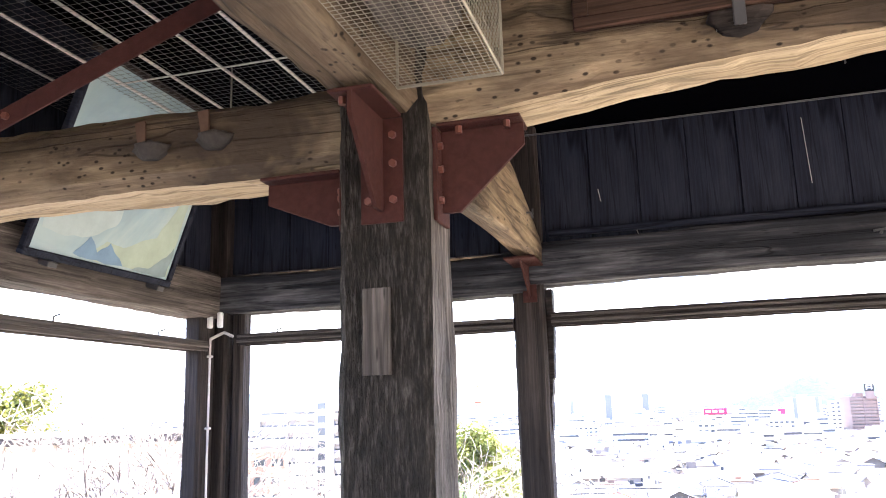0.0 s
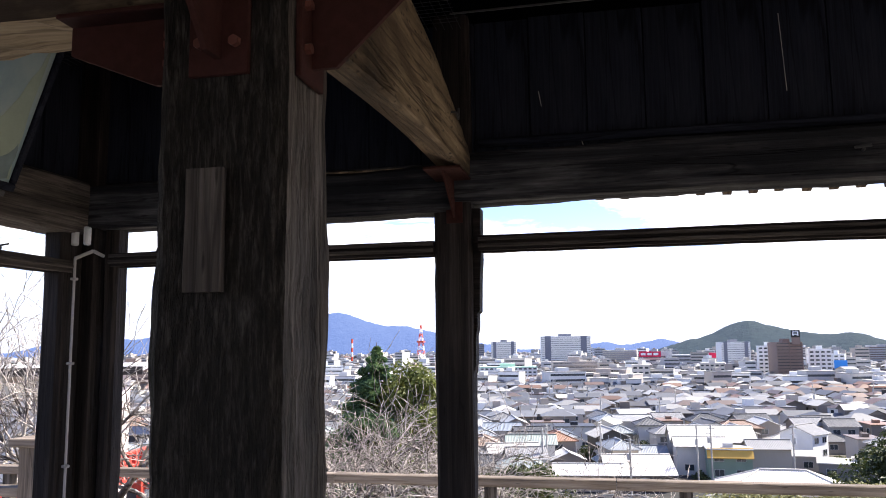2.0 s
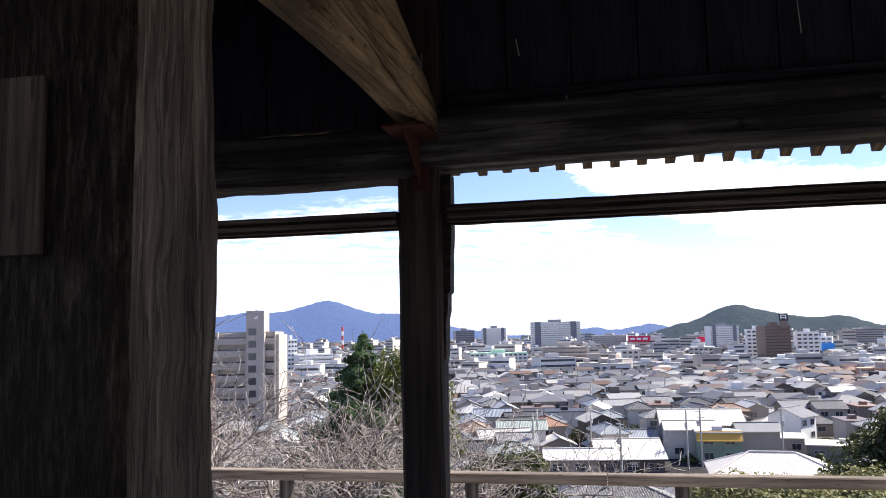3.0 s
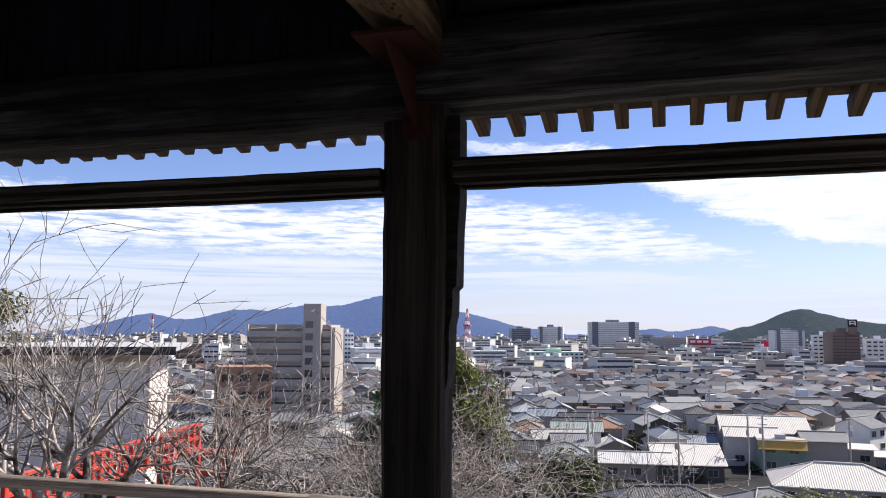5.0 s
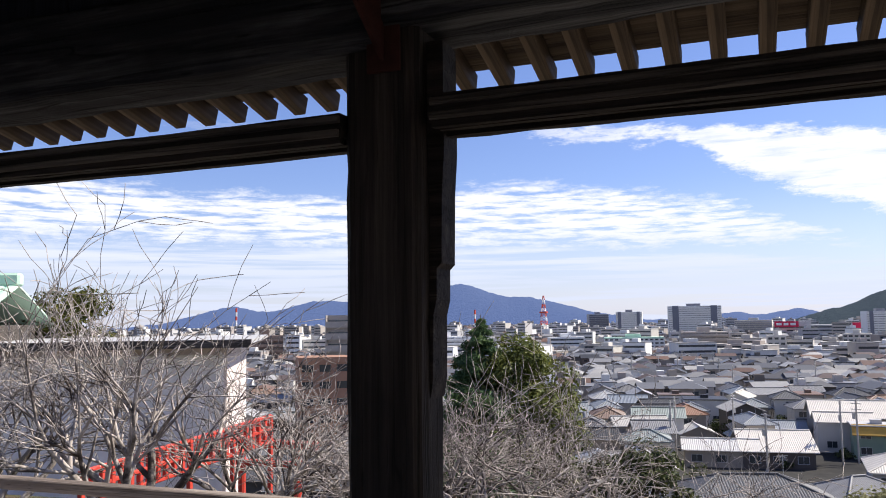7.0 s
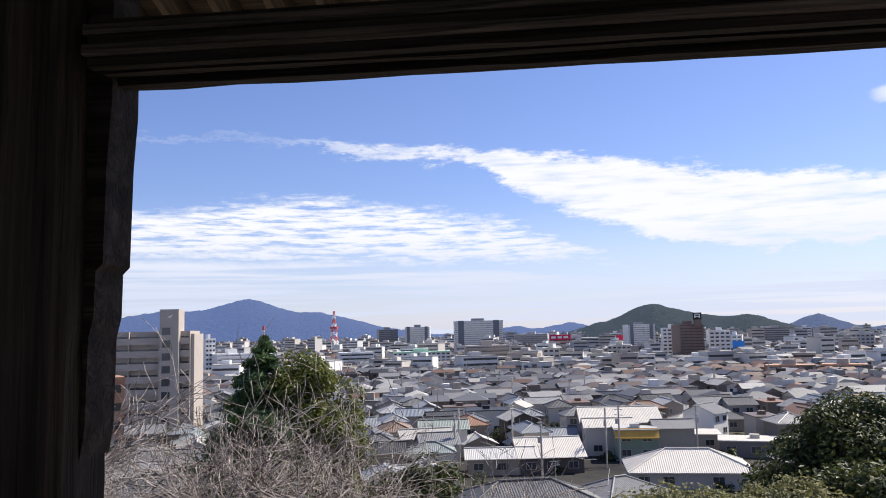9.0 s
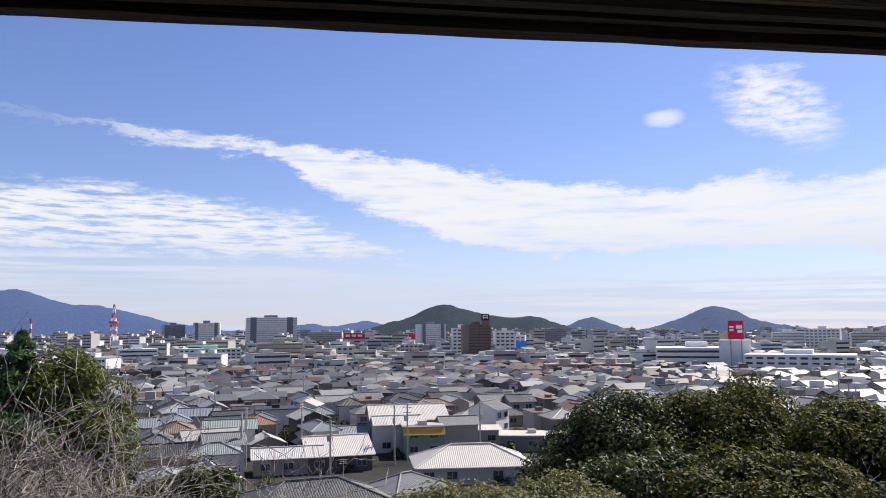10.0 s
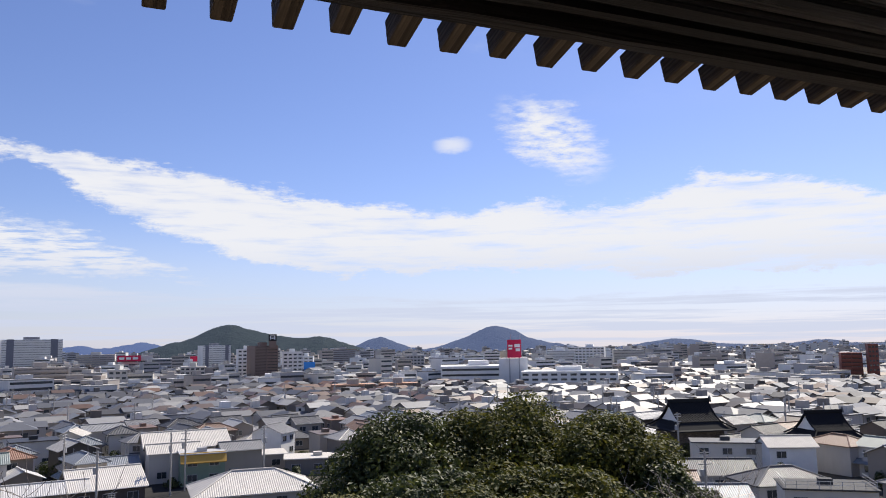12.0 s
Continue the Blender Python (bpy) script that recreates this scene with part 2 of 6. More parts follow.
k = Mat("votive_paint", 0.55)
wv = k.noise(1.4, 5, 0.6, (1.0, 1.0, 1.0), 1.6)
c = k.ramp(wv, [(0.3, (0.16, 0.26, 0.33)), (0.45, (0.24, 0.36, 0.42)), (0.58, (0.32, 0.43, 0.46)), (0.72, (0.4, 0.47, 0.44))])
c = k.mix(k.math('MULTIPLY', k.noise(9, 5, 0.7), 0.35), c, (0.3, 0.3, 0.24))
VOTIVE = k.colour(c).m
PAINT_YELLOW = plain("faded_yellow_paint", (0.34, 0.41, 0.33), 0.6, 0.4, 9, bump=0)
PAINT_BLUE = plain("deep_blue_paint", (0.15, 0.25, 0.36), 0.6, 0.5, 12, bump=0)
PAINT_WHITE = plain("chalk_white_paint", (0.38, 0.46, 0.46), 0.6, 0.35, 9, bump=0)
PAINT_GREY = plain("slate_paint", (0.2, 0.27, 0.28), 0.6, 0.6, 14, bump=0)
PLASTER = plain("pinkish_plaster", (0.72, 0.62, 0.59), 0.85, 0.35, 1.5, bump=0.1)

k = Mat("earth_undergrowth", 0.95, spec=0.1)
n1, n2 = k.noise(0.5, 6, 0.65), k.noise(6.0, 5, 0.7)
c = k.ramp(n1, [(0.3, (0.07, 0.055, 0.035)), (0.45, (0.13, 0.1, 0.065)), (0.56, (0.1, 0.1, 0.04)), (0.7, (0.2, 0.16, 0.11))])
k.colour(k.mix(n2, k.mix(1.0, c, (0.5, 0.5, 0.5), 'MULTIPLY'), c))
k.bump(n2, 0.8, 0.1)
EARTH = k.m

k = Mat("town_ground", 0.9, spec=0.2)
k.b.inputs['Specular IOR Level'].default_value = 0.0
n1, n2 = k.noise(0.03, 5, 0.6), k.noise(0.5, 5, 0.6)
c = k.ramp(n1, [(0.35, (0.05, 0.05, 0.052)), (0.5, (0.085, 0.083, 0.078)), (0.6, (0.13, 0.12, 0.1)), (0.68, (0.045, 0.055, 0.032))])
k.colour(k.mix(n2, k.mix(1.0, c, (0.6, 0.6, 0.6), 'MULTIPLY'), c))
TOWN = k.m


def bark(name, dark, light):
    k = Mat(name, 0.9, spec=0.15)
    c = k.ramp(k.noise(2.6, 5, 0.7), [(0.4, dark), (0.56, light)])
    return k.colour(c).bump(k.noise(25, 4, 0.6), 0.5, 0.01).m


BARK_BARE = bark("bark_bare", (0.06, 0.048, 0.043), (0.43, 0.385, 0.355))
BARK_DARK = bark("bark_dark", (0.04, 0.03, 0.025), (0.14, 0.11, 0.09))


def leaf(name, a, b, c2, gloss=0.45):
    k = Mat(name, gloss, spec=0.25)
    col = k.ramp(k.island(), [(0.0, a), (0.5, b), (1.0, c2)])
    k.colour(k.mix(k.math('MULTIPLY', k.noise(0.7, 4, 0.6), 0.7), col, a))
    k.b.inputs["Transmission Weight"].default_value = 0.0
    tr = k.t.nodes.new("ShaderNodeBsdfTranslucent")
    k.link(col, tr.inputs[0])
    ms = k.t.nodes.new("ShaderNodeMixShader")
    ms.inputs[0].default_value = 0.3
    out = k.t.nodes["Material Output"]
    k.link(k.b.outputs[0], ms.inputs[1])
    k.link(tr.outputs[0], ms.inputs[2])
    k.link(ms.outputs[0], out.inputs[0])
    return k.m


LEAF_DARK = leaf("leaf_dark", (0.022, 0.034, 0.011), (0.055, 0.072, 0.02), (0.125, 0.135, 0.04), 0.5)
LEAF_OLIVE = leaf("leaf_olive", (0.03, 0.04, 0.009), (0.085, 0.092, 0.018), (0.19, 0.17, 0.032), 0.65)
LEAF_CONIFER = leaf("leaf_conifer", (0.045, 0.09, 0.045), (0.095, 0.16, 0.065), (0.16, 0.22, 0.075), 0.7)
LEAF_YELLOW = leaf("leaf_yellowgreen", (0.07, 0.085, 0.02), (0.12, 0.14, 0.03), (0.2, 0.21, 0.05), 0.5)
LEAF_PALE = leaf("leaf_pale", (0.12, 0.12, 0.05), (0.2, 0.2, 0.08), (0.32, 0.3, 0.15), 0.6)


def roof_mat(name, cols, rough, spec=0.6, metal=0.0, joined=False):
    """Roof cladding; every house picks its own shade."""
    k = Mat(name, rough, metal, spec)
    c = k.ramp(k.island() if joined else k.random(), [(i / max(1, len(cols) - 1), col) for i, col in enumerate(cols)])
    n = k.noise(0.6, 5, 0.6)
    c = k.mix(k.math('MULTIPLY', n, 0.55), c, k.mix(1.0, c, (0.45, 0.45, 0.47), 'MULTIPLY'))
    w = k.t.nodes.new("ShaderNodeTexWave")
    w.bands_direction = 'Y'
    w.inputs["Scale"].default_value, w.inputs["Distortion"].default_value = 1.1, 0.3
    k.link(k.co, w.inputs["Vector"])
    k.colour(k.mix(k.math('MULTIPLY', w.outputs[1], 0.22), c, (0.02, 0.02, 0.022)))
    return k.m


TILE_GREY = roof_mat("roof_tile_grey", [(0.05, 0.053, 0.062), (0.17, 0.172, 0.185), (0.035, 0.037, 0.044), (0.3, 0.3, 0.31), (0.08, 0.083, 0.095)], 0.48, 0.25)
TILE_LIGHT = roof_mat("roof_sheet_light", [(0.5, 0.5, 0.51), (0.3, 0.31, 0.33), (0.6, 0.57, 0.52), (0.38, 0.39, 0.41), (0.7, 0.69, 0.68)], 0.48, 0.25)
TILE_BROWN = roof_mat("roof_tile_brown", [(0.2, 0.12, 0.08), (0.32, 0.16, 0.09), (0.14, 0.1, 0.08), (0.38, 0.22, 0.13)], 0.5)
TILE_BLUE = roof_mat("roof_sheet_blue", [(0.14, 0.19, 0.27), (0.3, 0.32, 0.34), (0.2, 0.23, 0.25), (0.28, 0.33, 0.3)], 0.45)
TILE_WHITE = roof_mat("roof_tile_white", [(0.78, 0.74, 0.68), (0.7, 0.66, 0.6)], 0.6, 0.15)
TILE_BLACK = roof_mat("roof_tile_black", [(0.016, 0.017, 0.021), (0.024, 0.026, 0.03)], 0.75, 0.05)
ROOFS = [TILE_GREY, TILE_LIGHT, TILE_GREY, TILE_BLUE, TILE_GREY, TILE_BROWN, TILE_LIGHT, TILE_BLUE, TILE_GREY]


def wall_mat(name, cols, joined=False):
    k = Mat(name, 0.85, spec=0.25)
    c = k.ramp(k.island() if joined else k.random(), [(i / (len(cols) - 1), col) for i, col in enumerate(cols)])
    n = k.noise(0.9, 5, 0.6, (1, 1, 0.3))
    k.colour(k.mix(k.math('MULTIPLY', n, 0.35), c, k.mix(1.0, c, (0.5, 0.48, 0.45), 'MULTIPLY')))
    return k.m


HOUSE_SHADES = [(0.46, 0.42, 0.37), (0.66, 0.64, 0.61), (0.14, 0.115, 0.1), (0.7, 0.69, 0.67), (0.08, 0.066, 0.06), (0.36, 0.32, 0.28), (0.05, 0.045, 0.042), (0.52, 0.48, 0.43), (0.12, 0.1, 0.09)]
WALL_HOUSE = wall_mat("house_render", HOUSE_SHADES)
WALL_HOUSE_FAR = wall_mat("house_render_far", HOUSE_SHADES, True)
WALL_BLOCK = wall_mat("block_render", [(0.74, 0.74, 0.73), (0.62, 0.6, 0.57), (0.78, 0.78, 0.78), (0.46, 0.4, 0.35), (0.7, 0.71, 0.72), (0.3, 0.25, 0.22), (0.66, 0.64, 0.6)], True)
ROOF_FAR = roof_mat("roof_mixed_far", [(0.05, 0.053, 0.062), (0.3, 0.3, 0.31), (0.1, 0.105, 0.12), (0.55, 0.54, 0.52), (0.035, 0.037, 0.044), (0.2, 0.21, 0.235), (0.08, 0.083, 0.095), (0.24, 0.14, 0.095), (0.07, 0.07, 0.08), (0.46, 0.46, 0.46)], 0.5, 0.22, joined=True)
ROOF_FLAT = roof_mat("roof_flat_far", [(0.3, 0.3, 0.3), (0.5, 0.5, 0.49), (0.2, 0.2, 0.21), (0.6, 0.59, 0.57), (0.36, 0.35, 0.33)], 0.8, 0.1, joined=True)
WHITE = plain("white_render", (0.78, 0.78, 0.77), 0.8, 0.2, 0.3, bump=0)
CREAM = plain("cream_tile", (0.6, 0.57, 0.52), 0.7, 0.2, 0.4, bump=0)
BEIGE = plain("beige_tile", (0.42, 0.375, 0.335), 0.7, 0.25, 0.4, bump=0)
DARKTILE = plain("slate_blue_tile", (0.17, 0.18, 0.22), 0.6, 0.25, 0.4, bump=0)
BROWN = plain("brown_tile", (0.2, 0.145, 0.125), 0.7, 0.25, 0.4, bump=0)
BRICKRED = plain("brick_red_tile", (0.2, 0.062, 0.045), 0.7, 0.25, 0.4, bump=0)
ORANGE = plain("orange_render", (0.46, 0.27, 0.18), 0.8, 0.25, 0.4, bump=0)
BRICKBROWN = plain("orange_brown_brick", (0.34, 0.19, 0.125), 0.8, 0.3, 0.6, bump=0)
GREYB = plain("grey_render", (0.42, 0.42, 0.43), 0.8, 0.25, 0.4, bump=0)
MINT = plain("mint_green_copper", (0.48, 0.68, 0.54), 0.6, 0.2, 0.8, bump=0.1)
YELLOW = plain("yellow_sheet", (0.52, 0.31, 0.06), 0.6, 0.25, 0.6, bump=0)
GREENP = plain("green_panel", (0.19, 0.27, 0.22), 0.6, 0.3, 0.6, bump=0)
SIGN_RED = plain("red_sign", (0.62, 0.01, 0.07), 0.5, 0.1, 0.5, bump=0)
SIGN_BLUE = plain("blue_sign", (0.03, 0.25, 0.72), 0.5, 0.1, 0.5, bump=0)
SIGN_WHITE = plain("white_letter", (0.85, 0.85, 0.85), 0.5, 0.1, 1, bump=0)
VERMILION = plain("vermilion_paint", (0.58, 0.06, 0.04), 0.55, 0.3, 3, bump=0.05)
MAST_RED = plain("mast_red", (0.62, 0.07, 0.03), 0.5, 0.15, 1, bump=0)
CLOTH = plain("pale_cloth", (0.84, 0.79, 0.77), 0.9, 0.2, 1.5, bump=0)
ASPHALT = plain("asphalt", (0.07, 0.07, 0.072), 0.9, 0.3, 1.0)
CARPAINT = plain("car_paint_white", (0.75, 0.75, 0.76), 0.3, 0.05, 2, bump=0)
RUBBER = plain("rubber", (0.02, 0.02, 0.02), 0.8, 0.2, 8)
GLASS = Mat("window_glass", 0.12, 0.0, 0.8).colour((0.035, 0.045, 0.055)).m


def forest(name, col, haze_glow, amount):
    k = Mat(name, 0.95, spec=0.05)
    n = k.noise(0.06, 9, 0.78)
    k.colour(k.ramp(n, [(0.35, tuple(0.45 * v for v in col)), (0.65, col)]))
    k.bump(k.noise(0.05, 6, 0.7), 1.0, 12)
    # blue emission paints the haze of distance onto the slopes
    k.b.inputs["Emission Color"].default_value = (*haze_glow, 1)
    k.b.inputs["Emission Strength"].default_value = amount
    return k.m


# the farther the ridge, the stronger its painted haze
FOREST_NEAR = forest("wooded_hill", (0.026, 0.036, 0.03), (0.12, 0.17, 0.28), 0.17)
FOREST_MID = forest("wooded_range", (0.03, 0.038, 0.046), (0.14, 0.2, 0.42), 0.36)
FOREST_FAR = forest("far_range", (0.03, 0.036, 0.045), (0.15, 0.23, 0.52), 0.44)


# ------------------------------------------------------------------ mesh helpers
def mesh_object(name, bm, material, smooth=False):
    me = bpy.data.meshes.new(name)
    bm.normal_update()
    bm.to_mesh(me)
    bm.free()
    me.materials.append(material)
    if smooth:
        me.polygons.foreach_set("use_smooth", [True] * len(me.polygons))
    return new(name, me)


def part(name, bm, material, parent, label="", smooth=False):
    ob = mesh_object(name, bm, material, smooth)
    ob.parent = parent
    if label:
        ob["label"] = label
    return ob


def piece(name, me, parent, m):
    """One more object on a mesh that alike pieces share."""
    ob = new(name, me)
    ob.parent = parent
    ob.matrix_basis = m
    return ob


def thing(name, label, category, m=None, group="", kind=""):
    ob = new(name)
    ob.empty_display_size = 0.2
    if m is not None:
        ob.matrix_basis = m
    return tagged(ob, label, category, group, kind)


def cuboid(bm, x0, x1, y0, y1, z0, z1, bevel=0.0):
    m = Matrix.Translation(((x0 + x1) / 2, (y0 + y1) / 2, (z0 + z1) / 2)) @ Matrix.Diagonal((x1 - x0, y1 - y0, z1 - z0, 1))
    r = bmesh.ops.create_cube(bm, size=1.0, matrix=m)
    if bevel:
        edges = list({e for v in r["verts"] for e in v.link_edges})
        bmesh.ops.bevel(bm, geom=edges, offset=bevel, segments=1, affect='EDGES')
    return bm


def box_bm(*a, bevel=0.0):
    return cuboid(bmesh.new(), *a, bevel=bevel)


def rod(bm, a, b, r, sides=6):
    a, b = Vector(a), Vector(b)
    d = b - a
    m = Matrix.Translation((a + b) / 2) @ d.to_track_quat('Z', 'Y').to_matrix().to_4x4()
    bmesh.ops.create_cone(bm, cap_ends=True, segments=sides, radius1=r, radius2=r, depth=d.length, matrix=m)
    return bm


def prism(bm, outline, axis, a, b):
    """Extrudes a closed outline of two coordinates along the axis, from a to b."""
    def at(p, v):
        q = list(p)
        q.insert(axis, v)
        return bm.verts.new(q)
    lo, hi = [at(p, a) for p in outline], [at(p, b) for p in outline]
    n = len(outline)
    fs = [bm.faces.new(lo), bm.faces.new(hi)]
    fs += [bm.faces.new((lo[i], lo[(i + 1) % n], hi[(i + 1) % n], hi[i])) for i in range(n)]
    bmesh.ops.recalc_face_normals(bm, faces=fs)
    return bm


def timber_bm(length, w, h, rough=0.004, seed=0.0, camber=0.0, swell=0.0, chamfer=0.014, step=0.06, taper=0.0):
    """A hewn beam along x, from 0 to length, hung under its axis at y 0, z 0 to h, with worn, uneven faces."""
    bm = bmesh.new()
    n = max(6, int(length / step))
    a, b = w / 2, h / 2
    c = chamfer
    base = [(-a + c, -b), (-a / 3, -b), (a / 3, -b), (a - c, -b), (a, -b + c), (a, -b / 3), (a, b / 3), (a, b - c), (a - c, b), (a / 3, b), (-a / 3, b), (-a + c, b), (-a, b - c), (-a, b / 3), (-a, -b / 3), (-a, -b + c)]
    rings = []
    for i in range(n + 1):
        x = length * i / n
        u = i / n
        lift = camber * 4 * u * (1 - u)
        k = 1 + swell * 4 * u * (1 - u) - taper * u
        vs = []
        for y, z in base:
            d = noise.noise(Vector((x * 2.2, y * 9 + seed * 3.1, z * 9 + seed))) * rough * 2 + noise.noise(Vector((x * 11, y * 25 + seed, z * 25))) * rough
            s = 1 + d / max(0.02, math.hypot(y, z))
            vs.append(bm.verts.new((x, y * k * s, h / 2 + z * k * s + lift)))
        rings.append(vs)
    m = len(base)
    for p, q in zip(rings, rings[1:]):
        for j in range(m):
            bm.faces.new((p[j], p[(j + 1) % m], q[(j + 1) % m], q[j]))
    bm.faces.new(list(reversed(rings[0])))
    bm.faces.new(rings[-1])
    bmesh.ops.recalc_face_normals(bm, faces=bm.faces)
    return bm


def beam_x(x0, y, z0):
    return pose(x0, y, z0)


def beam_y(x, y0, z0):
    return pose(x, y0, z0, 0, 0, 90)


def upright(x, y, z0):
    """Turns a timber so that its length runs up."""
    return Matrix.Translation((x, y, z0)) @ Matrix(((0, 0, -1, 0), (0, 1, 0, 0), (1, 0, 0, 0), (0, 0, 0, 1)))


def timber(name, label, category, m, length, w, h, material, group="", kind="", **kw):
    ob = mesh_object(name, timber_bm(length, w, h, **kw), material)
    ob.matrix_basis = m
    return tagged(ob, label, category, group, kind)


def post(name, label, x, y, z0, z1, wx, wy, material, group="", seed=0.0, rough=0.004):
    """Square post centred on x, y."""
    ob = mesh_object(name, timber_bm(z1 - z0, wy, wx, rough, seed, step=0.05), material)
    ob.matrix_basis = upright(x + wx / 2, y, z0)
    return tagged(ob, label, "post", group)


# ------------------------------------------------------------------ the pavilion
YF, XL = 4.53, -3.0           # inner faces of the open front and the left side
XR, YB = 3.1, -2.2
Z_KAM, Z_HEAD, Z_TOP = 2.01, 2.205, 3.35

floor = tagged(new("floor"), "worn grey-brown plank floor of an open wooden hall", "floor", kind="structure")
plank = timber_bm(6.7, 0.296, 0.04, 0.0015, 1.0, step=0.6, chamfer=0.004)
plank_ob = mesh_object("plank", plank, WOOD_FLOOR)
plank_ob.parent = floor
plank_ob.matrix_basis = pose(XL - 0.3, YB - 0.2, -0.04)
for i in range(1, 24):
    piece("plank", plank_ob.data, floor, pose(XL - 0.3, YB - 0.2 + 0.3 * i, -0.04))
sub = box_bm(XL - 0.35, XR + 0.35, YB - 0.4, YF + 0.55, -0.4, -0.045)
tagged(mesh_object("floor_base", sub, WOOD_DARK), "dark timber underside of the hall floor", "floor", kind="structure")

ceiling = tagged(mesh_object("ceiling", box_bm(XL - 0.2, XR + 0.2, YB - 0.2, YF + 0.2, Z_TOP, Z_TOP + 0.08), SHADE_BLACK), "dark ceiling under the roof, shade put into its colour", "ceiling", kind="structure")

# posts of the open sides
corner = thing("corner_post", "dark weathered corner post with side jamb and conduit", "post", group="outer posts")
p = part("shaft", timber_bm(Z_TOP, 0.2, 0.2, 0.004, 5.0), WOOD_POST, corner)
p.matrix_basis = upright(-2.875, YF + 0.1, 0)
p = part("jamb", timber_bm(Z_HEAD, 0.1, 0.07, 0.003, 6.0), WOOD_POST, corner)
p.matrix_basis = upright(-2.795, YF + 0.09, 0)
p = part("side_jamb", timber_bm(Z_HEAD, 0.15, 0.1, 0.003, 6.5), WOOD_POST, corner)
p.matrix_basis = upright(-2.94, YF - 0.075, 0)
bm = rod(bmesh.new(), (-2.915, YF - 0.095, 0.02), (-2.915, YF - 0.095, 2.03), 0.006, 8)
rod(bm, (-2.915, YF - 0.095, 2.03), (-2.87, YF - 0.03, 2.07), 0.008, 8)
rod(bm, (-2.87, YF - 0.03, 2.07), (-2.82, YF - 0.02, 2.045), 0.008, 8)
conduit = part("conduit", bm, CONDUIT, corner, "thin grey electric conduit")
for z in (0.6, 1.1, 1.55, 1.93):
    part("clip", box_bm(-2.93, -2.9, YF - 0.106, YF - 0.084, z, z + 0.012, bevel=0.003), CONDUIT, conduit)
for x in (-2.925, -2.862):
    part("porcelain_switch", box_bm(x - 0.012, x + 0.012, YF - 0.105, YF - 0.07, 2.09, 2.175, bevel=0.006), PORCELAIN, corner, "small pale porcelain fuse holder")

outer = thing("outer_post", "dark brown weathered post with a thin side jamb", "post", group="outer posts")
p = part("shaft", timber_bm(Z_TOP, 0.125, 0.157, 0.004, 2.0), WOOD_POST, outer)
p.matrix_basis = upright(-1.1, YF + 0.063, 0)
split = [(-1.099, 2.2), (-1.0645, 2.2), (-1.0645, 1.98), (-1.07, 1.9), (-1.073, 1.76), (-1.083, 1.75), (-1.084, 1.69), (-1.091, 1.66), (-1.093, 1.54), (-1.099, 1.5)]
part("jamb", prism(bmesh.new(), split, 1, YF + 0.05, YF + 0.125), WOOD_POST, outer, "weathered jamb strip, split off below")
for x in (2.3,):
    post("outer_post", "dark brown weathered square post", x, YF + 0.09, 0, Z_TOP, 0.18, 0.18, WOOD_POST, "outer posts", x)
post("outer_post", "dark brown weathered square post", XR, YF + 0.09, 0, Z_TOP, 0.2, 0.2, WOOD_POST, "outer posts", 9)
for y in (2.6, 0.7, YB):
    post("outer_post", "dark brown weathered square post", XL + 0.03, y, 0, Z_TOP, 0.18, 0.18, WOOD_POST, "outer posts", y)
    post("outer_post", "dark brown weathered square post", XR, y, 0, Z_TOP, 0.18, 0.18, WOOD_POST, "outer posts", y + 9)
for x in (-1.2, 1.0):
    post("outer_post", "dark brown weathered square post", x, YB, 0, Z_TOP, 0.18, 0.18, WOOD_POST, "outer posts", x + 20)


def lintel_bm(length, zh=0.065, w=0.11, seed=0.0):
    """Grooved door head: two sliding tracks are cut along its underside."""
    bm = bmesh.new()
    n = int(length / 0.08)
    g = 0.016
    base = [(0, 0), (0.018, 0), (0.018, g), (0.04, g), (0.04, 0.004), (0.056, 0.004), (0.056, g), (0.08, g), (0.08, 0), (w, 0), (w, zh), (0, zh)]
    rings = []
    for i in range(n + 1):
        x = length * i / n
        rings.append([bm.verts.new((x, y + 0.0025 * noise.noise(Vector((x * 3, z * 40, seed))), z + 0.004 * noise.noise(Vector((x * 1.3, seed, y))) + 0.0025 * noise.noise(Vector((x * 17, y * 60, seed))))) for y, z in base])
    m = len(base)
    for p, q in zip(rings, rings[1:]):
        for j in range(m):
            bm.faces.new((p[j], p[(j + 1) % m], q[(j + 1) % m], q[j]))
    bm.faces.new(list(reversed(rings[0])))
    bm.faces.new(rings[-1])
    bmesh.ops.recalc_face_normals(bm, faces=bm.faces)
    return bm


for x0, x1, z, zh, s in ((-2.795, -1.257, 1.998, 0.06, 1.0), (-1.064, 2.21, Z_KAM, 0.064, 2.0), (2.39, 3.0, Z_KAM, 0.064, 3.0)):
    dh = thing("door_head", "weathered grooved wooden door head over the open bay", "lintel", pose(x0, YF - 0.015, z), "door heads")
    part("head", lintel_bm(x1 - x0, zh, 0.105, s), WOOD_POST, dh)
    for yy, zz in ((-0.009, 0.012), (-0.006, 0.04)):
        p = part("batten", timber_bm(x1 - x0, 0.012, 0.014, 0.0015, s + yy, chamfer=0.002), WOOD_GREY, dh, "thin worn batten")
        p.matrix_basis = pose(0, yy, zz)
dh = thing("door_head", "weathered grooved wooden door head over the side bays", "lintel", pose(XL + 0.07, YF - 6.0 - 0.09, 1.965, 0, 0, 90), "door heads")
part("head", lintel_bm(6.0, 0.055, 0.105, 6.0), WOOD_GREY, dh)
p = part("batten", timber_bm(6.0, 0.012, 0.014, 0.0015, 6.6, chamfer=0.002), WOOD_GREY, dh, "thin worn batten")
p.matrix_basis = pose(0, -0.008, 0.02)
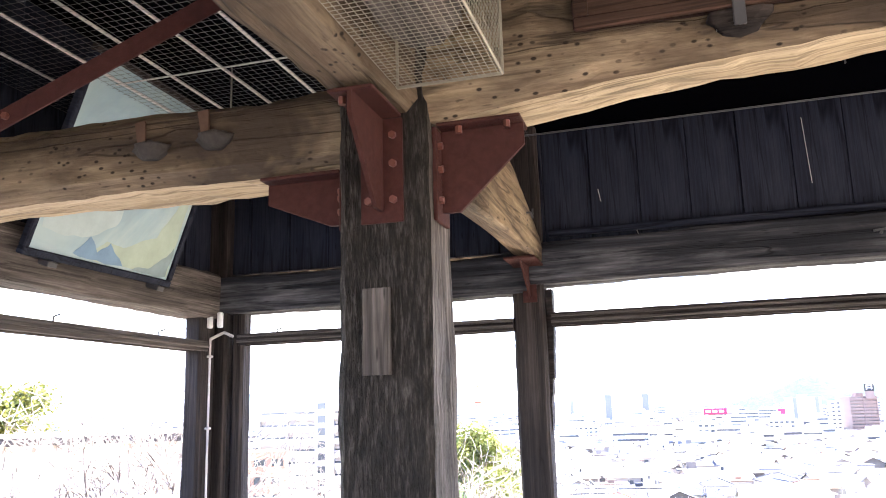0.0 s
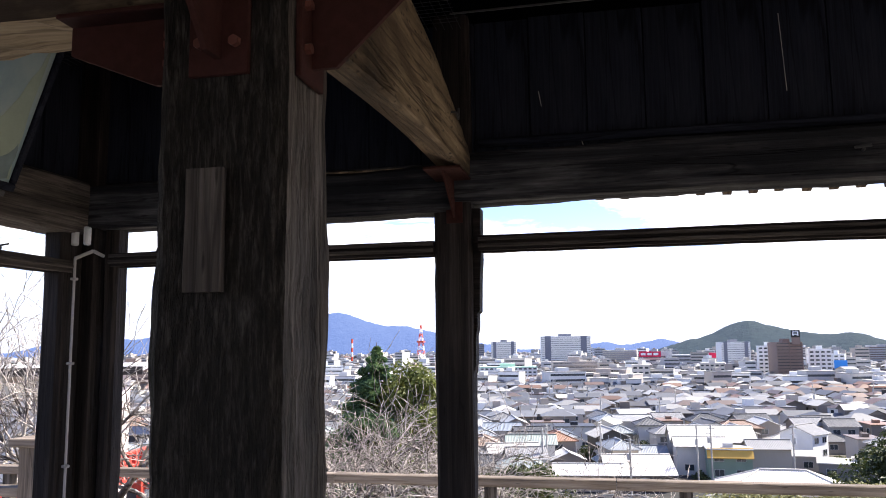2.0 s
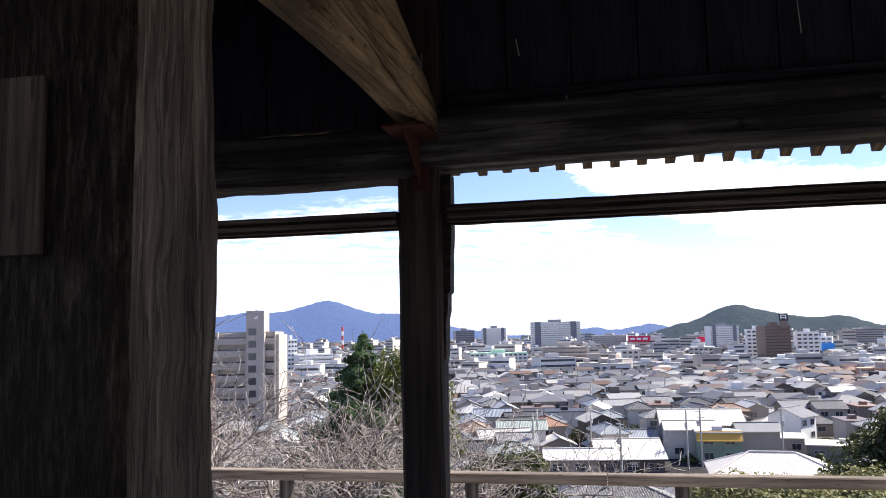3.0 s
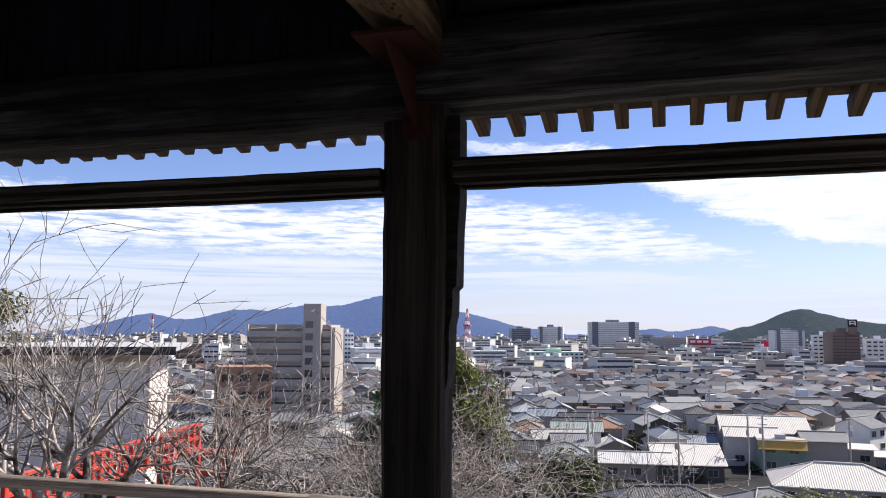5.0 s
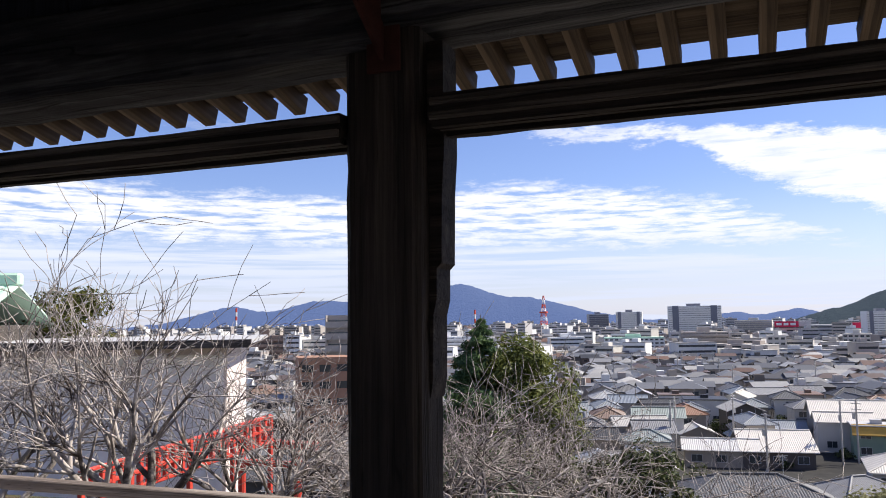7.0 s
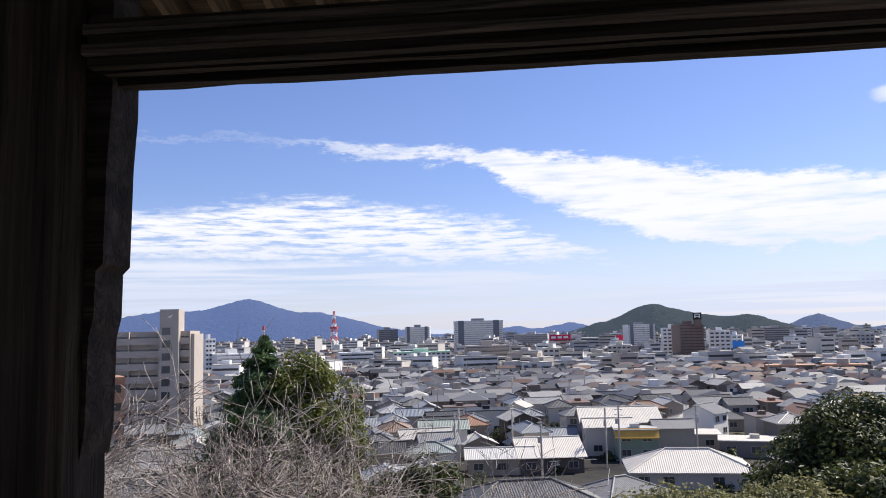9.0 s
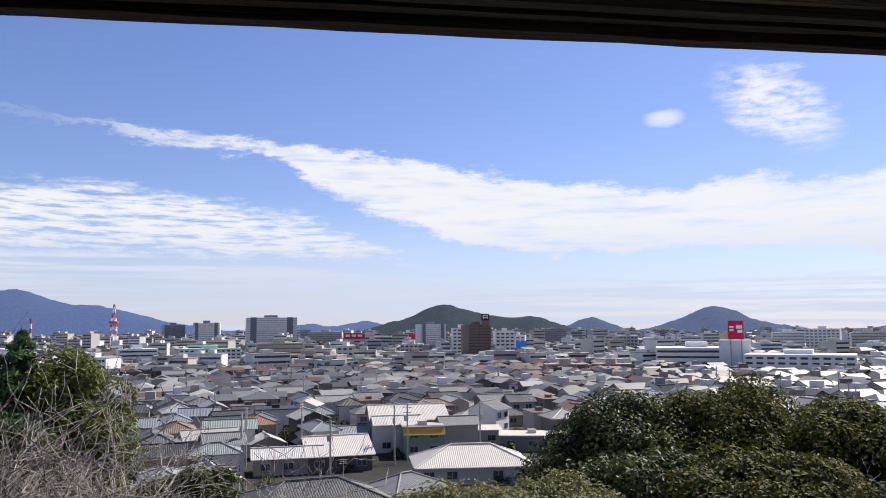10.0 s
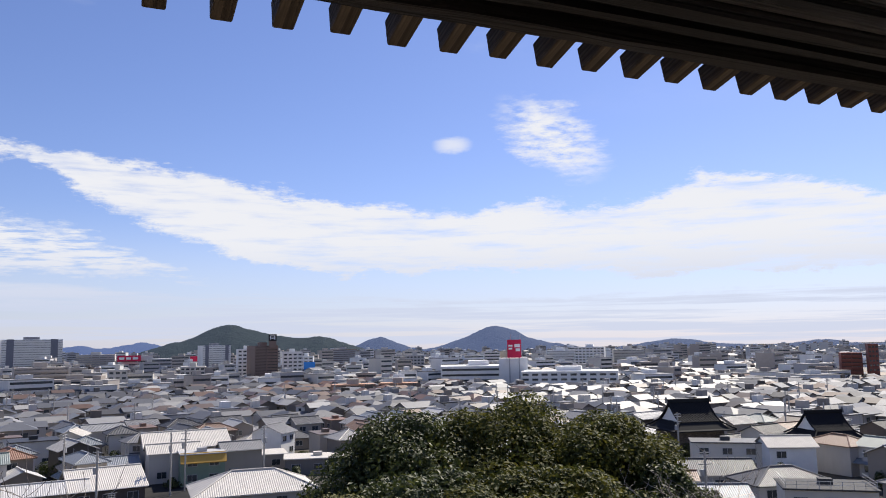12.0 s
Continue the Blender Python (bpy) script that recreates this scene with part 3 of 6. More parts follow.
for x, y, a in ((-2.58, YF + 0.03, 20), (-2.93, 4.0, 60), (-2.93, 3.3, 10)):
    bm = rod(bmesh.new(), (0, 0, 0), (0, 0, 0.02), 0.004)
    rod(bm, (0, 0, 0.018), (0.03, 0, 0.026), 0.004)
    ob = mesh_object("nail_hook", bm, WIRE_DARK)
    ob.matrix_basis = pose(x, y, 2.058 if y > 4.2 else 2.02, 0, 0, a)
    tagged(ob, "bent rusty nail in the top of the door head", "nail", "bent nails")

# head beams over the bays, then the boarded wall over them
timber("head_beam", "charcoal-grey head beam with flaking pale streaks", "beam", beam_x(-1.17, YF + 0.07, Z_HEAD + 0.012), 4.3, 0.2, 0.205, WOOD_HEAD, "head beams", rough=0.005, seed=11.0, camber=0.025)
timber("head_beam", "grey weathered head beam with flaking pale streaks", "beam", beam_x(-2.97, YF + 0.07, 2.18), 1.79, 0.19, 0.2, WOOD_HEAD, "head beams", rough=0.006, seed=12.0)
timber("head_beam", "grey weathered head beam with flaking pale streaks", "beam", beam_y(XL, YB, 2.15), 6.7, 0.19, 0.24, WOOD_GREY, "head beams", rough=0.006, seed=13.0)
timber("head_beam", "grey weathered head beam with flaking pale streaks", "beam", beam_y(XR, YB, 2.215), 6.7, 0.19, 0.2, WOOD_GREY, "head beams", seed=14.0, step=0.2)
timber("head_beam", "grey weathered head beam with flaking pale streaks", "beam", beam_x(XL, YB, 2.85), 6.1, 0.19, 0.2, WOOD_GREY, "head beams", seed=15.0, step=0.2)


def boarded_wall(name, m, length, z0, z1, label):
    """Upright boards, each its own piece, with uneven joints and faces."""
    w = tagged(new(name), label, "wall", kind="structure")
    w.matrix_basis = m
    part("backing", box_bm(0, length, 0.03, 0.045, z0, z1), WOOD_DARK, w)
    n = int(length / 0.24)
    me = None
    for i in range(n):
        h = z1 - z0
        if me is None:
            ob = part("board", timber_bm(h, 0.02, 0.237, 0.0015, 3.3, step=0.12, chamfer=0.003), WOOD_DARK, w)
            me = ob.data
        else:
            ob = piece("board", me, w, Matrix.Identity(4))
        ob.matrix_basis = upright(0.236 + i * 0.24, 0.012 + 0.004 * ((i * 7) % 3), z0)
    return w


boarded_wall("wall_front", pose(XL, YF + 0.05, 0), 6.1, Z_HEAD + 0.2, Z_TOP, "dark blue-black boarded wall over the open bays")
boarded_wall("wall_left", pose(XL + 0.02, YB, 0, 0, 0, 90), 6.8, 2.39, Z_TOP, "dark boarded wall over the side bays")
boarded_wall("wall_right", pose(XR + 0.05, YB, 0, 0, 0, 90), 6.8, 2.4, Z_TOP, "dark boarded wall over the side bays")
timber("wall_rail", "thin dark ledger along the boarded wall", "trim", beam_x(-1.06, YF + 0.03, 2.46), 4.1, 0.05, 0.035, WOOD_DARK, kind="structure", rough=0.002, seed=21.0)

def reface(ob, material, towards, least, beyond=-99.0, behind=-99.0):
    """Give the faces turned one way a material of their own."""
    ob.data.materials.append(material)
    turn = ob.matrix_basis.to_3x3()
    d = Vector(towards)
    for f in ob.data.polygons:
        if (turn @ f.normal).dot(d) > least and (ob.matrix_basis @ f.center).x > beyond and (ob.matrix_basis @ f.center).y > behind:
            f.material_index = 1


# the thick inner pillar, with its board, worn arris and paler right face
pillar = thing("pillar", "thick dark weathered pillar with deeply furrowed grain", "pillar")
p = part("shaft", timber_bm(2.75, 0.255, 0.255, 0.007, 31.0, step=0.025, chamfer=0.02), WOOD_PILLAR, pillar)
p.matrix_basis = upright(-1.092, 2.57 + 0.1275, 0)
reface(p, WOOD_PALE, (1, 0, 0), -2, -1.13, 2.594)
bm = timber_bm(0.225, 0.014, 0.078, 0.0015, 7.0, chamfer=0.003)
p = part("nailed_board", bm, WOOD_GREY, pillar, "small pale weathered board nailed upright")
p.matrix_basis = upright(-1.193, 2.556, 1.71) @ pose(0, 0, 0, 0, 0, 0)
post("pillar", "thick dark weathered pillar", 2.3, 2.7, 0, 2.75, 0.255, 0.255, WOOD_PILLAR, "", 41.0, 0.006)
post("pillar", "thick dark weathered pillar", -1.22, -0.9, 0, 2.75, 0.255, 0.255, WOOD_PILLAR, "", 42.0, 0.006)
post("pillar", "thick dark weathered pillar", 2.3, -0.9, 0, 2.75, 0.255, 0.255, WOOD_PILLAR, "", 43.0, 0.006)

# tie beams between the inner pillars and to the outer posts
tie_l = thing("tie_beam", "pale tan hewn beam with knots, nail holes and mud cups", "beam", group="tie beams")
p = part("log", timber_bm(1.7, 0.24, 0.25, 0.012, 51.0, camber=0.01, chamfer=0.04), WOOD_BEAM, tie_l)
p.matrix_basis = pose(-3.03, 2.72, 2.29, 0, 0, 0)
reface(p, WOOD_ADZED, (0, -0.1, -0.99), 0.93)
for x, z in ((-1.966, 2.43), (-1.747, 2.437)):
    bm = bmesh.new()
    bmesh.ops.create_icosphere(bm, subdivisions=3, radius=0.055)
    for v in bm.verts:
        v.co *= 1 + 0.25 * noise.noise(v.co * 40)
        v.co.z = min(v.co.z, 0.008 + 0.01 * noise.noise(v.co * 60)) * 0.75
        v.co.y *= 0.8
    bmesh.ops.translate(bm, verts=bm.verts, vec=(x, 2.588, z - 0.01))
    cup = part("mud_cup", bm, MUD, tie_l, "small grey mud nest cup", True)
    bm = bmesh.new()
    prism(bm, [(x - 0.055, z + 0.07), (x - 0.02, z + 0.075), (x - 0.015, z - 0.01), (x - 0.04, z - 0.005)], 1, 2.575, 2.583)
    part("iron_tag", bm, RUST, cup, "rusty bent iron tag")
tie_r = timber("tie_beam", "big cambered pale tan beam with dark smoky knots", "beam", beam_x(-1.1, 2.71, 2.385), 3.5, 0.24, 0.33, WOOD_BEAM, "tie beams", rough=0.014, seed=52.0, camber=0.13, chamfer=0.04)
for ob in (tie_r,) + tuple(tie_r.children):
    if ob.type == 'MESH':
        reface(ob, WOOD_ADZED, (0, -0.1, -0.99), 0.93)
bm = bmesh.new()
bmesh.ops.create_icosphere(bm, subdivisions=3, radius=0.07)
for v in bm.verts:
    v.co *= 1 + 0.35 * noise.noise(v.co * 30)
    v.co.y *= 0.22
    v.co.x *= 1.1
p = part("burnt_knot", bm, WOOD_POST, tie_r, "dark smoky burr round an iron peg", True)
p.matrix_basis = pose(0.831, -0.125, 0.19)
tag = part("paper_tag", box_bm(0.77, 0.84, -0.126, -0.12, 0.142, 0.158), SLAT_WHITE, tie_r, "small pale written tag")
for i in range(3):
    part("ink_mark", box_bm(0.778 + 0.022 * i, 0.79 + 0.022 * i, -0.1275, -0.1262, 0.145, 0.155), RUBBER, tag)
tie_b = timber("tie_beam", "pale hewn beam running back from the pillar", "beam", beam_y(-1.22, -1.0, 2.415), 3.6, 0.22, 0.32, WOOD_BEAM, "tie beams", rough=0.01, seed=53.0, chamfer=0.035)
timber("tie_beam", "pale hewn beam between the inner pillars", "beam", beam_y(2.3, -1.0, 2.54), 3.7, 0.24, 0.24, WOOD_BEAM, "tie beams", rough=0.01, seed=54.0, chamfer=0.035, step=0.2)
timber("tie_beam", "pale hewn beam between the inner pillars", "beam", beam_x(-1.2, -0.9, 2.5), 3.5, 0.24, 0.26, WOOD_BEAM, "tie beams", rough=0.01, seed=55.0, chamfer=0.035, step=0.2)

# curved tie from the pillar down to the outer post
bent = thing("curved_tie_beam", "pale cracked bowed tie beam down to the outer post", "beam", group="tie beams")
bm = bmesh.new()
rings = []
n = 28
for i in range(n + 1):
    u = i / n
    y = 2.80 + u * (YF - 2.81)
    zb = 2.25 + 0.075 * math.sin(min(1.0, u / 0.8) * math.pi / 2)
    zt = 2.74 - 0.25 * max(0.0, (u - 0.35) / 0.65) ** 1.4
    vs = []
    for dx, zz in ((0.07, zb + 0.055), (0.05, zb + 0.045), (-0.055, zb + 0.004), (-0.072, zb + 0.012), (-0.076, 0.5 * zb + 0.5 * zt), (-0.066, zt - 0.03), (-0.045, zt), (0.045, zt), (0.066, zt - 0.03), (0.076, 0.5 * zb + 0.5 * zt)):
        d = 0.009 * noise.noise(Vector((dx * 9, y * 5, zz * 6))) + 0.004 * noise.noise(Vector((dx * 30, y * 16, zz * 20)))
        vs.append(bm.verts.new((y, dx + d, zz + d)))
    rings.append(vs)
for a, b in zip(rings, rings[1:]):
    for j in range(10):
        bm.faces.new((a[j], a[(j + 1) % 10], b[(j + 1) % 10], b[j]))
bm.faces.new(rings[0])
bm.faces.new(rings[-1])
bmesh.ops.recalc_face_normals(bm, faces=bm.faces)
p = part("log", bm, WOOD_BEAM, bent)
p.matrix_basis = Matrix.Translation((-1.17, 0, 0)) @ Matrix(((0, -1, 0, 0), (1, 0, 0, 0), (0, 0, 1, 0), (0, 0, 0, 1)))
bm = rod(bmesh.new(), (-1.1, 4.12, 2.49), (-1.075, 4.12, 2.49), 0.004)
rod(bm, (-1.075, 4.12, 2.49), (-1.075, 4.17, 2.475), 0.004)
rod(bm, (-1.075, 4.17, 2.475), (-1.075, 4.175, 2.52), 0.004)
part("iron_hook", bm, WIRE_DARK, bent, "small black iron hook")
strap = thing("strap_bracket", "rusty red iron strap under the bowed beam", "bracket", group="steel brackets")
part("shelf", box_bm(-1.24, -1.09, 4.26, YF - 0.004, 2.308, 2.32, bevel=0.002), STEEL_RED, strap)
part("leg", box_bm(-1.2, -1.13, YF - 0.014, YF - 0.004, 2.13, 2.308, bevel=0.002), STEEL_RED, strap)
part("web", prism(bmesh.new(), [(4.28, 2.308), (YF - 0.014, 2.308), (YF - 0.014, 2.15)], 0, -1.169, -1.161), STEEL_RED, strap)


def gusset(m, w, h, label):
    """Red steel bracket: a web between a wall plate and a top plate, bolted on; local x runs out along the beam, y is across."""
    g = thing("gusset_bracket", label, "bracket", m, "steel brackets")
    web = part("web", prism(bmesh.new(), [(0.0, 0.0), (0.0, -h), (0.05, -h), (w, -0.06), (w, 0.0)], 1, -0.006, 0.006), STEEL_RED, g)
    part("wall_plate", box_bm(-0.012, 0.0, -0.06, 0.06, -h - 0.03, 0.0, bevel=0.002), STEEL_RED, g)
    part("top_plate", box_bm(0.0, w, -0.06, 0.06, 0.0, 0.01, bevel=0.002), STEEL_RED, g)
    for i, z in enumerate((-0.05, -h * 0.5, -h + 0.03)):
        for y in (-0.035, 0.035):
            part("bolt", rod(bmesh.new(), (0.0, y, z), (0.012, y, z), 0.011), STEEL_BOLT, g)
    for x in (0.06, w - 0.04):
        part("bolt", rod(bmesh.new(), (x, -0.036, 0.01), (x, -0.036, -0.02), 0.01), STEEL_BOLT, g)
    return g


gusset(pose(-1.078, 2.68, 2.385), 0.235, 0.235, "rust-red steel gusset plate under the big beam")
gusset(pose(-1.366, 2.68, 2.285, 0, 0, 180), 0.25, 0.14, "rust-red steel gusset plate under the tan beam")
gusset(pose(-1.215, 2.556, 2.40, 0, 0, -90), 0.22, 0.26, "rust-red steel knee bracket on the pillar's face")

# rust-red angle bar crossing under the ceiling
bar = thing("angle_bar", "rust-red steel angle bar bolted under the ceiling", "brace")
a, b = Vector((-2.25, 2.3, 2.47)), Vector((-1.36, 2.3, 2.79))
d = (b - a).to_track_quat('X', 'Z').to_matrix().to_4x4()
p = part("leg", box_bm(-0.5, (b - a).length, -0.006, 0.0, -0.06, 0.0, bevel=0.001), STEEL_RED, bar)
p.matrix_basis = Matrix.Translation(a) @ d
p = part("flange", box_bm(-0.5, (b - a).length, 0.0, 0.06, -0.006, 0.0, bevel=0.001), STEEL_RED, bar)
p.matrix_basis = Matrix.Translation(a) @ d
for s in (-0.1, 0.02):
    p = part("bolt", rod(bmesh.new(), (s, -0.018, -0.03), (s, 0.0, -0.03), 0.011), STEEL_BOLT, bar)
    p.matrix_basis = Matrix.Translation(a) @ d

# lattice and netting under the left ceiling
lat = thing("ceiling_lattice", "weathered white slats with fine netting under the dark ceiling", "lattice")
for i in range(7):
    x = -2.8 + 0.23 * i
    part("slat", box_bm(x, x + 0.011, 2.0, YF - 0.1, 2.95, 2.957), SLAT_WHITE, lat)
for i in range(3):
    y = 2.4 + 0.8 * i
    part("cross_slat", box_bm(-2.98, -1.1, y, y + 0.006, 2.962, 2.967), SLAT_WHITE, lat)
bm = bmesh.new()
for i in range(56):
    rod(bm, (-2.98 + 0.034 * i, 2.0, 2.946), (-2.98 + 0.034 * i, YF - 0.1, 2.946), 0.0009, 3)
for i in range(70):
    rod(bm, (-2.98, 2.0 + 0.034 * i, 2.944), (-1.1, 2.0 + 0.034 * i, 2.944), 0.0009, 3)
part("netting", bm, WIRE_DARK, lat, "fine dark wire netting")
for y in (2.2, 3.9):
    for x in (-2.5, -1.3):
        part("hanger", rod(bmesh.new(), (x, y, 2.965), (x, y, Z_TOP), 0.004), WIRE, lat)

# wire cage that hangs in the corner of two beams
cage = thing("wire_cage", "galvanised wire mesh cage hung between two beams", "cage")
bm = bmesh.new()
CX0, CX1, CY0, CY1, CZ0, CZ1 = -1.1, -0.835, 1.0, 2.37, 2.40, 2.95
sp = 0.016
for i in range(int((CX1 - CX0) / sp) + 1):
    x = CX0 + i * sp
    rod(bm, (x, CY0, CZ0), (x, CY1, CZ0), 0.0011, 3)
for i in range(int((CY1 - CY0) / sp) + 1):
    y = CY0 + i * sp
    rod(bm, (CX0, y, CZ0), (CX1, y, CZ0), 0.0011, 3)
part("bottom_mesh", bm, WIRE, cage)
bm = bmesh.new()
for i in range(int((CZ1 - CZ0) / sp) + 1):
    z = CZ0 + i * sp
    rod(bm, (CX1, CY0, z), (CX1, CY1, z), 0.0011, 3)
for i in range(int((CY1 - CY0) / sp) + 1):
    y = CY0 + i * sp
    rod(bm, (CX1, y, CZ0), (CX1, y, CZ1), 0.0011, 3)
part("side_mesh", bm, WIRE, cage)
bm = bmesh.new()
for a, b in (((CX1, CY0, CZ0), (CX1, CY1, CZ0)), ((CX0, CY1, CZ0), (CX1, CY1, CZ0)), ((CX1, CY1, CZ0), (CX1, CY1, CZ1 + 0.4)), ((CX1, CY0, CZ0), (CX1, CY0, CZ1 + 0.4)), ((CX0, CY1, CZ0), (CX0, CY1, CZ1 + 0.4)), ((CX0, CY0, CZ0), (CX0, CY0, CZ1 + 0.4))):
    rod(bm, a, b, 0.004, 6)
part("frame_wire", bm, WIRE, cage)
ob = timber("carved_block", "pale old timber block inside the wire cage", "timber", beam_y(-0.97, 1.15, 2.415), 1.05, 0.17, 0.2, WOOD_GREY, rough=0.02, seed=61.0, chamfer=0.05)

# votive picture leaning out from the left wall
ema = thing("framed_painting", "faded blue-green painted panel leaning out in a dark frame", "painting", Matrix.Translation((-2.885, 3.06, 2.265)) @ pose(0, 0, 0, 0, 20, 0))
part("panel", box_bm(0.005, 0.02, 0.0, 0.88, 0.02, 0.83), VOTIVE, ema)
def painted(name, pts, material, lift, label=""):
    """One brush-edged area of paint on the panel."""
    out = []
    for (a, b), (c, d) in zip(pts, pts[1:] + pts[:1]):
        for i in range(6):
            u = i / 6
            y, z = a + (c - a) * u, b + (d - b) * u
            out.append((min(0.875, max(0.005, y + 0.02 * noise.noise(Vector((y * 14, z * 14, 3 + lift * 900))))), min(0.825, max(0.026, z + 0.02 * noise.noise(Vector((z * 15, y * 15, 8 + lift * 900)))))))
    part(name, prism(bmesh.new(), out, 0, 0.02, 0.02 + lift), material, ema, label)


painted("painted_shore", [(0.3, 0.03), (0.86, 0.03), (0.86, 0.6), (0.78, 0.36), (0.7, 0.2), (0.56, 0.13), (0.4, 0.12)], PAINT_YELLOW, 0.0006, "faded yellow-green shore")
painted("painted_cloud", [(0.03, 0.1), (0.3, 0.12), (0.42, 0.2), (0.43, 0.28), (0.3, 0.33), (0.22, 0.42), (0.03, 0.45)], PAINT_WHITE, 0.0009, "chalky white cloud")
painted("painted_creature", [(0.12, 0.3), (0.2, 0.26), (0.3, 0.28), (0.27, 0.4), (0.17, 0.42)], PAINT_GREY, 0.0012, "smudged slate-blue shape")
painted("painted_mountain", [(0.22, 0.03), (0.3, 0.12), (0.36, 0.065), (0.42, 0.13), (0.55, 0.03)], PAINT_BLUE, 0.0015, "twin blue mountain peaks")
painted("painted_hill", [(0.6, 0.03), (0.72, 0.06), (0.86, 0.17), (0.86, 0.03)], PAINT_GREY, 0.0018, "grey-green hillside")
part("frame_bottom", box_bm(0.0, 0.035, -0.03, 0.91, -0.01, 0.022, bevel=0.005), WOOD_DARK, ema)
part("frame_top", box_bm(0.0, 0.035, -0.03, 0.91, 0.83, 0.862, bevel=0.005), WOOD_POST, ema)
part("frame_side", box_bm(0.0, 0.034, -0.03, 0.0, 0.022, 0.83, bevel=0.005), WOOD_DARK, ema)
part("frame_side", box_bm(0.0, 0.034, 0.88, 0.91, 0.022, 0.83, bevel=0.005), WOOD_DARK, ema)
for y in (0.1, 0.8):
    part("iron_rest", box_bm(-0.03, 0.05, y, y + 0.05, -0.035, -0.011, bevel=0.003), WIRE_DARK, ema)

plaque = thing("framed_board", "dark brown framed wooden board resting on the big beam", "board", Matrix.Translation((-0.66, 2.575, 2.575)) @ pose(0, 0, 0, 8, 0, 0))
part("panel", box_bm(0.0, 1.15, 0.0, 0.02, 0.0, 0.6), WOOD_REDBROWN, plaque)
part("frame_bottom", box_bm(-0.02, 1.17, -0.02, 0.0, 0.0, 0.035, bevel=0.004), WOOD_REDBROWN, plaque)
part("frame_side", box_bm(-0.02, 0.02, -0.02, 0.0, 0.035, 0.6, bevel=0.004), WOOD_REDBROWN, plaque)
part("iron_rest", box_bm(0.37, 0.4, -0.028, -0.021, -0.05, 0.03, bevel=0.002), WIRE_DARK, plaque)

# loose wires strung behind the big beam, scraps of straw on the wall
lines = thing("overhead_wires", "thin wires strung on small hangers under the ceiling", "wire")
for z, y in ((2.86, 3.6), (2.9, 3.7), (2.78, 3.9)):
    part("wire", rod(bmesh.new(), (-1.05, y, z), (XR, y, z + 0.02), 0.004, 5), WIRE_DARK, lines)
for x in (-0.7, -0.3, 0.2, 0.7, 1.2):
    part("hanger", rod(bmesh.new(), (x, 3.7, 2.84), (x, 3.7, Z_TOP), 0.004, 5), WIRE_DARK, lines)
for x, z0, z1 in ((0.185, 2.61, 2.94), (-0.79, 2.62, 2.69), (-0.62, 2.44, 2.48)):
    ob = mesh_object("hanging_thread", rod(bmesh.new(), (x, YF + 0.02, z0), (x - 0.012, YF + 0.035, z1), 0.0016, 5), SLAT_WHITE)
    tagged(ob, "single pale thread hanging on the boarded wall", "thread", "hanging threads")
ob = mesh_object("wall_staple", rod(rod(bmesh.new(), (0.40, YF - 0.04, 2.35), (0.46, YF - 0.04, 2.355), 0.006), (0.43, YF - 0.05, 2.34), (0.43, YF - 0.02, 2.34), 0.006), WIRE_DARK)
tagged(ob, "small iron staple in the head beam", "staple")

# eaves: rafters, boards and roof slab on every side
eave = tagged(new("eave_front"), "old wooden eave with closely set square rafters", "eave", kind="structure")
SL = 0.26                       # rise per metre
RY, RZ = 5.61, 2.396
rl = math.hypot(0.86, 0.86 * SL)
rb = timber_bm(rl, 0.046, 0.066, 0.0012, 71.0, step=0.15, chamfer=0.003)
raf = part("rafter", rb, WOOD_RAFTER, eave)
ang = math.degrees(math.atan(SL))
X_RAF, S_RAF = -1.202, 0.1305
def raf_m(i):
    j = math.sin(i * 12.9898) * 43758.5453
    j -= math.floor(j)
    base = Matrix.Translation((X_RAF - 0.023 + S_RAF * i + 0.007 * (j - 0.5), RY + 0.012 * (j - 0.5), RZ + 0.007 * (0.5 - j)))
    return base @ pose(0, 0, 0, -ang, 0, 0) @ pose(0, 0, 0, 0, 0, -90)
raf.matrix_basis = raf_m(0)
lo, hi = int((-3.75 - X_RAF) / S_RAF), int((4.6 - X_RAF) / S_RAF)
for i in range(lo, hi):
    if i:
        piece("rafter", raf.data, eave, raf_m(i))
bmE = bmesh.new()
zt = RZ + 0.066
prism(bmE, [(5.585, zt + 0.002), (4.72, zt + 0.002 + (5.585 - 4.72) * SL), (4.72, zt + 0.03 + (5.585 - 4.72) * SL), (5.585, zt + 0.03)], 0, -3.85, 4.7)
part("soffit_board", bmE, WOOD_RAFTER, eave, "pale brown boards over the rafters")
part("edge_board", box_bm(-3.85, 4.7, 5.52, 5.63, zt + 0.032, zt + 0.1, bevel=0.006), WOOD_GREY, eave)
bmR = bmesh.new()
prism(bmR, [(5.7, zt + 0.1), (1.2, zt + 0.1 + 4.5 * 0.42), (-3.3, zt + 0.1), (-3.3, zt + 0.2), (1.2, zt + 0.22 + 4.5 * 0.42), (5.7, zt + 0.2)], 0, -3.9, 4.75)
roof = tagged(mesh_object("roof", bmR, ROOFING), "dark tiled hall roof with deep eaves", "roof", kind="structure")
# downward faces go near-black: the shade under the roof is painted in
reface(roof, SHADE_BLACK, (0, 0, -1), 0.5)
